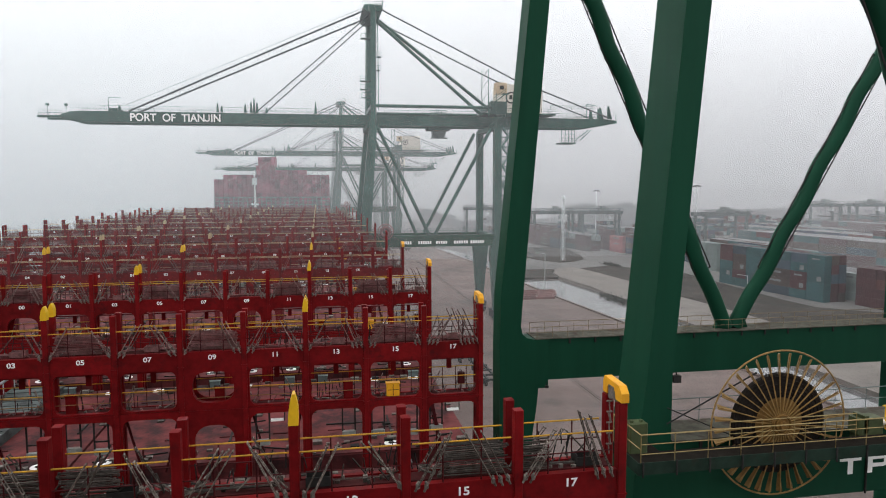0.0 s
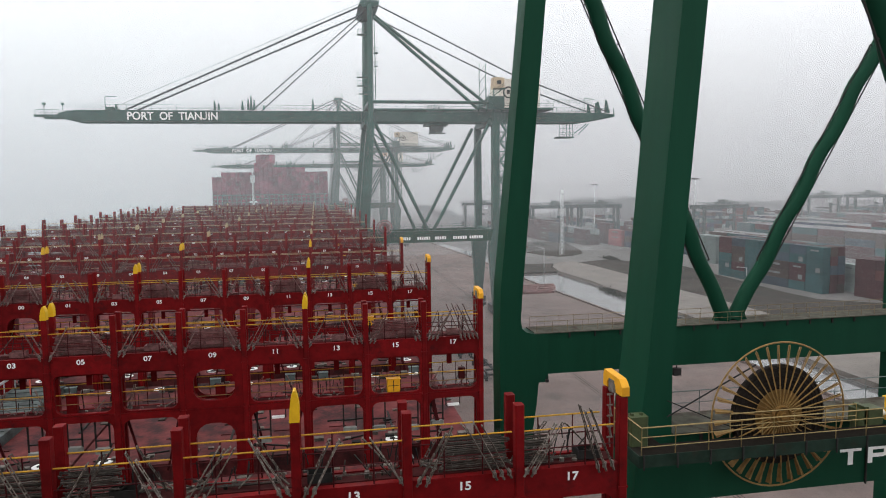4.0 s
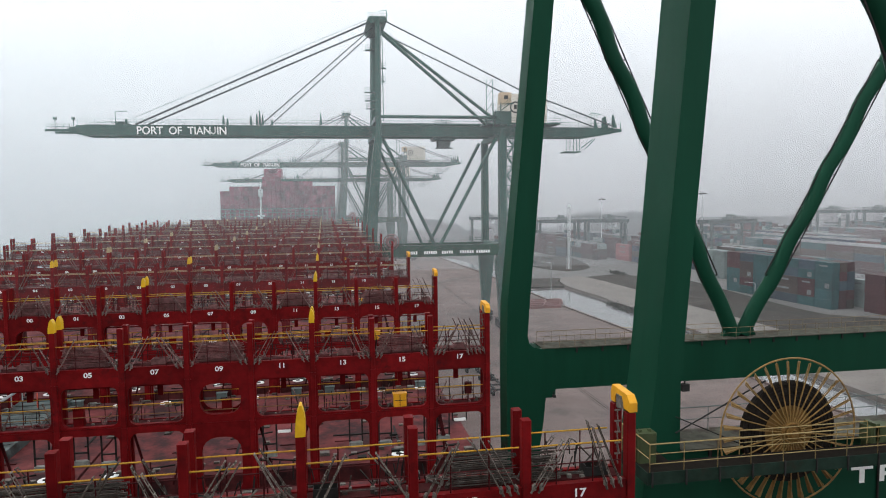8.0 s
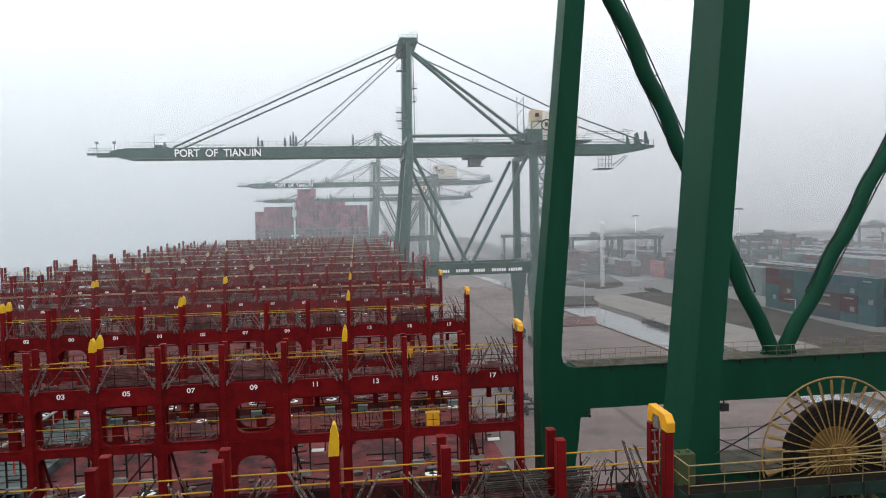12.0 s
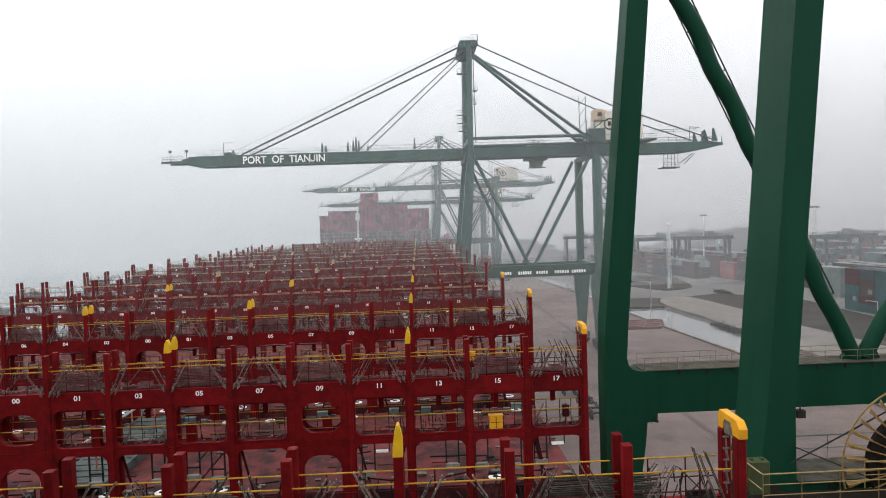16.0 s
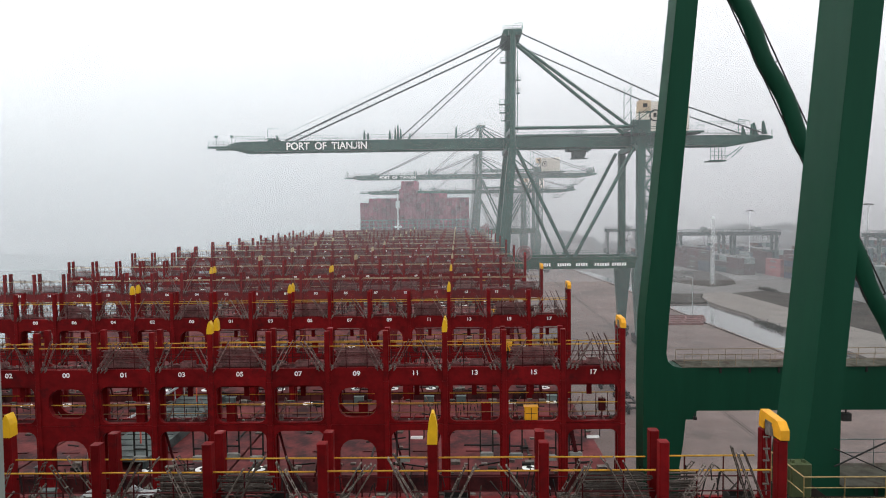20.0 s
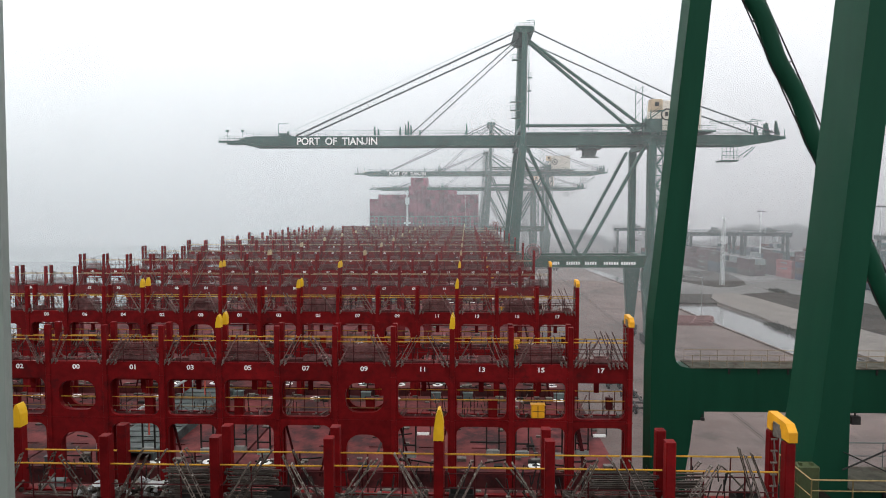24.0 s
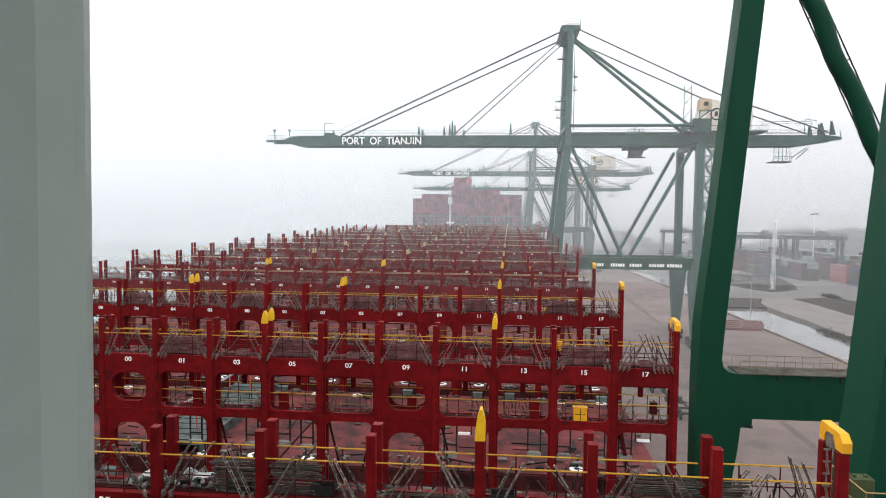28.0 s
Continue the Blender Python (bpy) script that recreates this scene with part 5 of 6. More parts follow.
near = thing("quay_crane", (0, YN, 0), "dark green quay crane portal with railings and cable reel", "crane", "quay cranes")
for yy in (0.0, YF - YN):
    top = 21.7 if yy else 22.0
    b = bmesh.new()
    if yy:
        # the far leg widens into its beam, with a notch under the joint
        outline = [(32.70, 56), (33.17 + 0.0835 * 10.4, 56), (31.45, 25.0), (31.3, 22.7), (31.42, 22.15), (31.75, 21.85), (32.3, 21.72), (33.4, 21.72), (33.4, 18.07), (32.66, 18.07),
                   (32.5, 16.4), (32.23, 14.6), (31.9, 2.6), (29.95, 2.6), (29.75, 15.0), (29.72, 21.2), (29.80, 25.0)]
    else:
        outline = [(leg_x(56) - 0.55, 56), (leg_x(56) + 0.55, 56), (leg_x(25) + 0.56, 25.0), (31.62, 22.6), (31.62, 2.6), (29.6, 2.6), (29.9, 19.0), (30.1, 22.0), (leg_x(25) - 0.56, 25.0)]
    prism(b, outline, "y", yy, yy + (2.0 if yy else 2.6))
    part("waterside_leg", b, GREEN, near)
    b = bmesh.new()
    prism(b, [(63.6, 56), (64.7, 56), (64.7, 2.6), (63.6, 2.6)], "y", yy, yy + 2.2)
    part("landside_leg", b, GREEN, near)
    b = bmesh.new()
    box(b, 33.3 if yy else 31.55, 63.7, yy + 0.12, yy + 2.2, 18.65 if yy else 18.95, top)
    part("portal_beam", b, GREEN, near)
    b = bmesh.new()
    box(b, 32.4 if yy else 31.7, 63.6, yy - 0.02, yy + 2.34, top + 0.01, top + 0.07)
    part("beam_flange", b, FLANGE, near)
    for i in range(14):
        b = bmesh.new()
        box(b, 33.0 + i * 2.0, 33.12 + i * 2.0, yy + 0.02, yy + 0.12, top - 0.38, top)
        part("bracket", b, DARK, near)
    cx = 48.6 if yy else 50.9
    for p, q, z_in in (((cx - 0.45 + 0.1425, yy + 1.1, 21.8), (cx - 0.45 - 0.475 * 31, yy + 1.1, 53.1), 45.6), ((cx + 0.55 - 0.168, yy + 1.1, 21.8), (cx + 0.55 + 0.56 * 21.4, yy + 1.1, 43.5), 42.5)):
        P, Q = Vector(p), Vector(q)
        d = (Q - P).normalized()
        side = Vector((d.z, 0, -d.x))
        L = (Q - P).length
        n, b, hoops = 44, bmesh.new(), []
        for i in range(n + 1):
            c = P.lerp(Q, i / n)
            bow = 0.13 * math.cos(2 * math.pi * (c.z - z_in) / 5.4) * min(1, i / 8)
            c = c + side * bow
            hoops.append([b.verts.new(c + (side * math.cos(a) + Vector((0, 1, 0)) * math.sin(a)) * 0.58) for a in (2 * math.pi * k / 16 for k in range(16))])
        for u, w in zip(hoops, hoops[1:]):
            for k in range(16):
                b.faces.new((u[k], u[(k + 1) % 16], w[(k + 1) % 16], w[k]))
        for f in b.faces:
            f.smooth = True
        brace = part("diagonal_brace", b, GREEN, near, "round green tube brace, slightly wavy")
        b = bmesh.new()
        for off in (0.68, -0.68):
            o = side * off + Vector((0, -0.1, 0))
            tube(b, P + d * 5 + o, P + d * (L * 0.97) + o, 0.055, 5)
            for k in range(9):
                c = P + d * (5 + (L * 0.97 - 5) * k / 8)
                tube(b, c + o, c + side * off * 0.6, 0.06, 4)
        part("cable_guide", b, DARK, brace, "thin dark conduit clipped along the tube")
    b = bmesh.new()
    prism(b, [(cx - 1.3, top + 0.06), (cx + 1.5, top + 0.06), (cx + 1.2, 22.5), (cx + 0.3, 22.3), (cx, 22.3), (cx - 1.0, 22.5)], "y", yy + 0.9, yy + 1.3)
    part("gusset", b, GREEN, near)
    for bx in (30.5, 64.1):
        b = bmesh.new()
        box(b, bx - 0.9, bx + 0.9, yy - 3.2, yy + 5.4, 1.4, 2.6)
        for i in range(8):
            wy = yy - 3.4 + i * 1.3
            tube(b, (bx - 0.25, wy, 0.37), (bx + 0.25, wy, 0.37), 0.36, 10)
            box(b, bx - 0.5, bx + 0.5, wy - 0.5, wy + 0.5, 0.6, 1.4)
        part("bogie", b, DARK, near)
for x in (30.6, 64.1):
    b = bmesh.new()
    box(b, x - 0.7, x + 0.7, 2.6, YF - YN, 6.0, 8.4)
    part("sill_beam", b, GREEN, near)
# railing along the far beam
b = bmesh.new()
rail(b, (32.6, YF - YN + 0.25, 21.76), (63.4, YF - YN + 0.25, 21.76), 0.82, 26, 0.022, 1)
part("guard_rail", b, RAILBROWN, near, "grimy brown guard rail")
b = bmesh.new()
rail(b, (32.6, YF - YN + 2.1, 21.76), (63.4, YF - YN + 2.1, 21.76), 0.82, 26, 0.022, 1)
part("guard_rail", b, RAILBROWN, near)
# small lamp at the notch under the far beam
b = bmesh.new()
box(b, 33.15, 33.38, YF - YN - 0.2, YF - YN + 0.05, 18.1, 18.3)
tube(b, (33.25, YF - YN - 0.1, 18.3), (33.25, YF - YN - 0.1, 18.55), 0.04, 5)
part("floodlight", b, DARK, near)
# hung lamp under the far beam
b = bmesh.new()
box(b, 43.4, 44.0, YF - YN - 0.1, YF - YN + 0.3, 17.9, 18.45)
tube(b, (43.7, YF - YN + 0.1, 18.4), (43.7, YF - YN + 0.1, 18.7), 0.06, 5)
part("floodlight", b, DARK, near)

# cable reel gallery on the near beam
GY0, GY1 = -2.6, -1.5
GZ = 22.3
b = bmesh.new()
box(b, 28.9, 60.0, GY0, GY1, GZ - 0.08, GZ)
part("gallery_floor", b, RUSTFLOOR, near)
b = bmesh.new()
box(b, 28.88, 60.0, GY0 - 0.05, GY0, GZ - 0.42, GZ + 0.06)
box(b, 28.83, 28.88, GY0 - 0.05, 0.3, GZ - 0.42, GZ + 0.06)
part("gallery_edge", b, EDGE, near)
for i in range(22):
    part("gallery_rib", box(bmesh.new(), 29.0 + i * 1.4, 29.06 + i * 1.4, GY0 - 0.11, GY0 - 0.05, GZ - 0.5, GZ + 0.1), DARK, near)
b = bmesh.new()
box(b, 28.88, 30.3, GY1, 0.0, GZ - 0.08, GZ)
part("gallery_floor", b, RUSTFLOOR, near)
for i in range(16):
    b = bmesh.new()
    bar(b, (30.2 + i * 1.9, GY1 - 0.4, GZ - 0.2), (30.2 + i * 1.9, 0.13, GZ - 1.2), 0.1, 0.12)
    part("gallery_bracket", b, GREEN, near)
for i in range(22):
    xa = 28.95 + i * 1.41
    b = bmesh.new()
    rail(b, (xa, GY0, GZ), (xa + 1.41, GY0, GZ), 1.15, 1, 0.03, 2)
    part("gallery_rail", b, TANRAIL, near, "ochre yellow gallery rail")
b = bmesh.new()
rail(b, (28.95, GY0, GZ), (28.95, -0.1, GZ), 1.15, 2, 0.03, 1)
part("gallery_rail", b, TANRAIL, near)
b = bmesh.new()
rail(b, (33.4, GY1, GZ), (39.3, GY1, GZ), 1.0, 4, 0.026, 1)
part("gallery_rail", b, TANRAIL, near)
b = bmesh.new()
rail(b, (32.0, 2.0, 22.1), (36.2, 2.0, 22.1), 1.1, 2, 0.025, 1)
part("guard_rail", b, GREYGREEN, near)
b = bmesh.new()
rail(b, (39.5, 2.0, 22.1), (48, 2.0, 22.1), 1.1, 5, 0.025, 1)
part("guard_rail", b, GREYGREEN, near)
# control box and thin stays beside the leg
b = bmesh.new()
chamfer_box(b, 29.0, 29.75, GY1 - 0.1, GY1 + 0.5, GZ, GZ + 1.2, 0.05)
box(b, 29.1, 29.2, GY1 + 0.1, GY1 + 0.25, GZ + 1.2, GZ + 1.3)
box(b, 29.5, 29.6, GY1 + 0.1, GY1 + 0.25, GZ + 1.2, GZ + 1.3)
part("control_box", b, OLIVE, near, "dull green control box with two lamps")
b = bmesh.new()
tube(b, (31.3, -0.2, 22.9), (35.2, -0.5, 25.0), 0.035, 5)
tube(b, (31.3, -0.2, 23.6), (34.2, -0.5, 22.3), 0.025, 5)
part("reel_stay", b, DARK, near)
# the reel itself
RX, RY, RZ, RR = 36.02, -0.95, 22.9, 3.13
b = bmesh.new()
n = 56
walls = [[b.verts.new((RX + r * math.cos(2 * math.pi * i / n), y, RZ + r * math.sin(2 * math.pi * i / n))) for i in range(n)] for r, y in ((1.12, RY - 0.02), (2.15, RY - 0.02), (2.15, RY + 0.2), (1.12, RY + 0.2))]
for k in range(4):
    for i in range(n):
        b.faces.new((walls[k][i], walls[k][(i + 1) % n], walls[(k + 1) % 4][(i + 1) % n], walls[(k + 1) % 4][i]))
reel = part("cable_drum", b, BLACK, near, "wound black power cable")
for k in range(6):
    part("cable_turn", ring(bmesh.new(), RX, RY - 0.02, RZ, 1.22 + k * 0.17, 0.035), BLACK, reel)
b = ring(bmesh.new(), RX, RY, RZ, RR, 0.04)
part("reel_rim", b, REELGOLD, near, "thin ochre reel rim")
for i in range(36):
    # a thin spoke over the cable, and behind it a flat blade that widens and turns out of the wheel's plane
    a = 2 * math.pi * (i + 0.3) / 36
    out, across = Vector((math.cos(a), 0, math.sin(a))), Vector((-math.sin(a), 0, math.cos(a)))
    hub = Vector((RX, RY, RZ))
    b = bmesh.new()
    bar(b, hub + out * 0.2 + Vector((0, -0.15, 0)), hub + out * (RR - 0.1) + Vector((0, -0.08, 0)), 0.042, 0.042)
    spoke = part("reel_spoke", b, REELGOLD, near)
    wide = (across * 0.72 - Vector((0, 0.69, 0))).normalized()
    thin = wide.cross(out) * 0.008
    b = bmesh.new()
    ends = [[b.verts.new(hub + out * d + wide * (w * h) + thin * q) for h, q in ((-1, -1), (1, -1), (1, 1), (-1, 1))] for d, w in ((2.1, 0.04), (RR - 0.12, 0.125))]
    for k in range(4):
        b.faces.new((ends[0][k], ends[0][(k + 1) % 4], ends[1][(k + 1) % 4], ends[1][k]))
    b.faces.new(ends[0][::-1])
    b.faces.new(ends[1])
    part("reel_blade", b, REELGOLD, spoke)
b = bmesh.new()
tube(b, (RX, RY + 0.02, RZ), (RX, RY + 0.22, RZ), 1.14, 32)
part("reel_core", b, DULLGOLD, near)
b = bmesh.new()
tube(b, (RX, RY - 0.3, RZ), (RX, RY - 0.1, RZ), 0.3, 20)
tube(b, (RX, RY - 0.42, RZ), (RX, RY - 0.3, RZ), 0.17, 16)
tube(b, (RX, RY - 0.2, RZ), (RX, RY - 0.12, RZ), 0.45, 24)
ring(b, RX, RY - 0.22, RZ, 0.4, 0.05, 24)
part("reel_hub", b, DULLGOLD, near, "ochre reel hub and flange")
b = bmesh.new()
chamfer_box(b, 39.7, 40.9, -1.3, -0.5, 22.2, 22.9, 0.1)
box(b, 39.9, 40.1, -1.3, -0.6, 22.3, 23.05)
box(b, 39.8, 40.8, -1.2, -0.6, 21.4, 22.2)
part("reel_drive", b, OLIVE, near, "dull olive reel drive unit")
b = bmesh.new()
box(b, 35.6, 36.7, -0.2, 0.12, 20.6, 22.9)
part("reel_bracket", b, GREYGREEN, near)
b = bmesh.new()
tube(b, (40.9, -0.9, 22.6), (42.6, -0.9, 22.5), 0.14, 10)
part("drive_shaft", b, WHITE, near)
b = bmesh.new()
chamfer_box(b, 41.2, 41.75, -1.5, -0.9, 22.3, 23.3, 0.04)
box(b, 41.15, 41.8, -1.55, -0.85, 23.3, 23.34)
part("junction_box", b, YELLOW, near, "yellow electrical junction box")
TX, TZ = 40.0, 20.25
for x0, x1, z0, w in ((0.0, 1.1, 0.31, 0.2), (0.42, 0.68, -0.1, 0.62), (1.45, 1.70, 0.0, 0.82), (1.7, 2.3, 0.31, 0.2), (1.7, 2.3, -0.06, 0.18), (2.3, 2.5, 0.13, 0.5),
                      (2.85, 3.08, 0.0, 0.6), (3.0, 3.85, 0.31, 0.2), (3.0, 3.85, -0.31, 0.2), (4.2, 5.3, 0.31, 0.2), (4.62, 4.88, -0.1, 0.62)):
    crane_text_bars(near, ((TX + x0, TX + x1),), 0.115, TZ + z0, w, WHITE)
part("conduit", tube(bmesh.new(), (41.35, 0.06, 22.0), (41.35, 0.06, 18.9), 0.05, 6), DARK, near)


# ---------- the next ship along the quay ----------
far_ship = thing("container_ship", (0, 392, -5), "far container ship stacked with faded red containers, veiled in mist", "ship")
b = bmesh.new()
prism(b, [(-8, -4), (8, -4), (24, 22), (24.3, 200), (-39, 200), (-39.5, 22), (-24, -4)], "z", -3, 23.0)
part("hull", b, GREYGREEN, far_ship)
rnd = random.Random(8)
BOXES = {}
for m in (FARSHIP, FARDARK, GREYGREEN):
    BOXES[m.name] = mesh_of(chamfer_box(bmesh.new(), 0, 2.42, 0, 12.2, 0, 2.54, 0.08), "container", m)
for row in range(25):
    x = -39.3 + row * 2.52
    tiers = 7 if row < 2 else 8 if row < 9 else 12 if row < 13 else 9 if row < 20 else 8
    for t in range(tiers):
        o = new("container", BOXES[(FARDARK if rnd.random() < 0.42 else FARSHIP).name])
        o.parent, o.location = far_ship, (x, 6 + (14 if t > 9 else rnd.choice((0, 0, 0.4))), 23.4 + t * 2.55)
b = bmesh.new()
tube(b, (-17, 0, 22), (-17, 0, 46), 0.7, 8, 0.4)
box(b, -19, -15, -0.5, 0.5, 27, 28)
box(b, -18.2, -15.8, -0.5, 0.5, 38, 42)
part("foremast", b, PALEGREY, far_ship, "pale foremast")
b = bmesh.new()
rail(b, (-39, 4.6, 23.0), (24, 4.6, 23.0), 8.2, 25, 0.3, 3)
part("lashing_frame", b, GREYGREEN, far_ship)


# ---------- container yard ----------
def corrugated(bm, l, w, h):
    """A container: frame and ribbed sides, its end towards -x."""
    box(bm, 0, l, 0.05, w - 0.05, 0.08, h - 0.05)
    for x in (0, l - 0.12):
        for y in (0, w - 0.14):
            box(bm, x - 0.02, x + 0.14, y, y + 0.14, 0, h)
    for x in (0, l - 0.12):
        box(bm, x - 0.02, x + 0.14, 0.1, w - 0.1, h - 0.14, h)
        box(bm, x - 0.02, x + 0.14, 0.1, w - 0.1, 0, 0.16)
    for y in (0, w - 0.1):
        box(bm, 0.1, l - 0.1, y, y + 0.1, h - 0.12, h)
        box(bm, 0.1, l - 0.1, y, y + 0.1, 0, 0.16)
    for i in range(4):
        box(bm, -0.05, 0.0, 0.3 + i * (w - 0.65) / 3, 0.36 + i * (w - 0.65) / 3, 0.1, h - 0.1)
    for f in bm.faces:
        f.normal_update()
        # faces turned up get the roof colour with sky light in it
        if f.normal.z > 0.9 and f.calc_center_median().z > h - 0.2:
            f.material_index = 1
    n = int(l / 0.8)
    for i in range(n):
        for y in (0.02, w - 0.06):
            box(bm, 0.4 + i * 0.8, 0.75 + i * 0.8, y, y + 0.04, 0.2, h - 0.2)


CB = bmesh.new()
corrugated(CB, 12.19, 2.44, 2.59)
MESHES = [None] * len(CONTAINER)
base = mesh_of(CB, "shipping_container", CONTAINER[0])
for i, m in enumerate(CONTAINER):
    MESHES[i] = base.copy()
    MESHES[i].materials.clear()
    MESHES[i].materials.append(m)
    MESHES[i].materials.append(ROOF)
NAMES = ("teal", "rust red", "grey-blue", "navy blue", "brown", "bright red", "pale green", "dark red")
HALF = bmesh.new()
corrugated(HALF, 6.06, 2.44, 2.59)
half_base = mesh_of(HALF, "shipping_container", CONTAINER[0])
HALVES = []
for m in CONTAINER:
    HALVES.append(half_base.copy())
    HALVES[-1].materials.clear()
    HALVES[-1].materials.append(m)
    HALVES[-1].materials.append(ROOF)
MARKS = [mesh_of(box(bmesh.new(), l0, l1, 2.44, 2.46, z0, z1), "marking", POSTER) for l0, l1, z0, z1 in ((3.4, 8.8, 1.2, 1.8), (1.6, 4.6, 1.3, 1.75), (1.0, 2.6, 0.5, 1.9))]

# the yard's rows lie along the quay, their long sides towards the ship
YARD = Matrix.Translation((162.7, 166.0, 0)) @ Matrix.Rotation(radians(96), 4, "Z")


def near_row(start, across, units, tiers, deep, seed, palette, runs=0.45):
    """Containers one by one: units are 1 for a short and 2 for a long one, laid end to end along the row."""
    r = random.Random(seed)
    for d in range(deep):
        pos = start
        k = r.choice(palette)
        for u in units:
            for t in range(tiers - (1 if d == 0 and r.random() < 0.06 else 0)):
                if r.random() > runs:
                    k = r.choice(palette)
                o = new("shipping_container", (MESHES if u == 2 else HALVES)[k])
                o.matrix_world = YARD @ Matrix.Translation((pos + r.uniform(-0.06, 0.06), -across - d * 2.62 + r.uniform(-0.05, 0.05), t * 2.60))
                tagged(o, NAMES[k] + " corrugated steel shipping container in a yard stack", "container", "stacked shipping containers")
                if d == 0 and r.random() < 0.22:
                    mk = new("marking", MARKS[0] if u == 2 else r.choice(MARKS[1:]))
                    mk.parent = o
                    tagged(mk, "faded white side marking")
            pos += 12.4 if u == 2 else 6.22


near_row(2.5, -5.5, (1, 1, 2, 1, 1, 1), 5, 3, 5, (0, 0, 0, 7, 7, 7, 4, 2), 0.3)
near_row(-39.5, 0.5, (2, 2, 1, 1), 4, 2, 6, (7, 7, 1, 3, 7), 0.6)
near_row(-44.0, 14.0, (2, 2, 2), 4, 1, 7, (3, 0, 0, 2), 0.5)
near_row(-5.0, 5.0, (1, 1, 1), 3, 1, 8, (0, 6, 2), 0.5)
near_row(70.0, 12.0, (1, 1), 4, 2, 9, (6, 6, 6), 0.9)
near_row(143.0, 15.5, (2,), 3, 1, 13, (5,), 1.0)
near_row(156.0, 16.5, (2,), 4, 1, 14, (7, 3, 7), 0.4)
near_row(117.5, 16.5, (2, 2), 4, 1, 15, (7, 4, 3, 7), 0.4)
near_row(171.0, -4.0, (2, 2, 1, 2), 4, 1, 12, (3, 3, 2, 7, 7, 4, 5), 0.4)


def far_row(start, across, length, tiers, deep, seed):
    """A long far row, its heights changing by runs, joined per colour."""
    r = random.Random(seed)
    bms = [bmesh.new() for _ in CONTAINER]
    pos, t0, run, k = start, tiers, 0, 1
    while pos < start + length:
        if run == 0:
            t0, run, k = tiers - r.choice((0, 0, 0, 1, 1, 2, 5)), r.choice((2, 3, 5, 7)), r.choice((0, 1, 2, 3, 4, 7, 7, 7))
        run -= 1
        l = r.choice((6.06, 12.19, 12.19))
        for d in range(deep):
            for t in range(max(0, t0 - (1 if r.random() < 0.1 else 0))):
                kk = k if r.random() < 0.3 else r.choice((0, 0, 1, 2, 3, 4, 6, 7, 7))
                box(bms[kk], pos, pos + l, -across - d * 2.62, -across - d * 2.62 + 2.44, t * 2.6, t * 2.6 + 2.56)
        pos += l + 0.3
    block = thing("container_block", (0, 0, 0), "far row of mixed stacked shipping containers in mist", "containers", "far container blocks", "stuff")
    for q, bmq in enumerate(bms):
        if bmq.verts:
            for f in bmq.faces:
                f.normal_update()
                # upward faces again in the colour that holds the sky light
                f.material_index = 1 if f.normal.z > 0.9 else 0
            o = part("container", bmq, CONTAINER[q], block)
            o.data.materials.append(ROOF)
            tagged(o, kind="stuff")
            o.matrix_basis = YARD


far_row(156, 3.2, 62, 4, 3, 50)
far_row(232, 0, 260, 4, 4, 51)
for j in range(1, 15):
    across = 22 + 27 * (j - 1)
    far_row((-70 if j < 3 else -130) + (j % 3) * 9, across, 62 + 14 * (j % 2), 3 if j == 1 else 4 if j % 3 else 5, 5, 60 + j)
    far_row(16 + (j % 2) * 8, across, 105, 3 if j == 1 else 4 if j % 2 else 5, 5, 80 + j)
    far_row(150 if j > 4 else 205, across, 230 if j > 4 else 170, 3 if j < 5 else 4 if j % 3 else 5, 5, 100 + j)


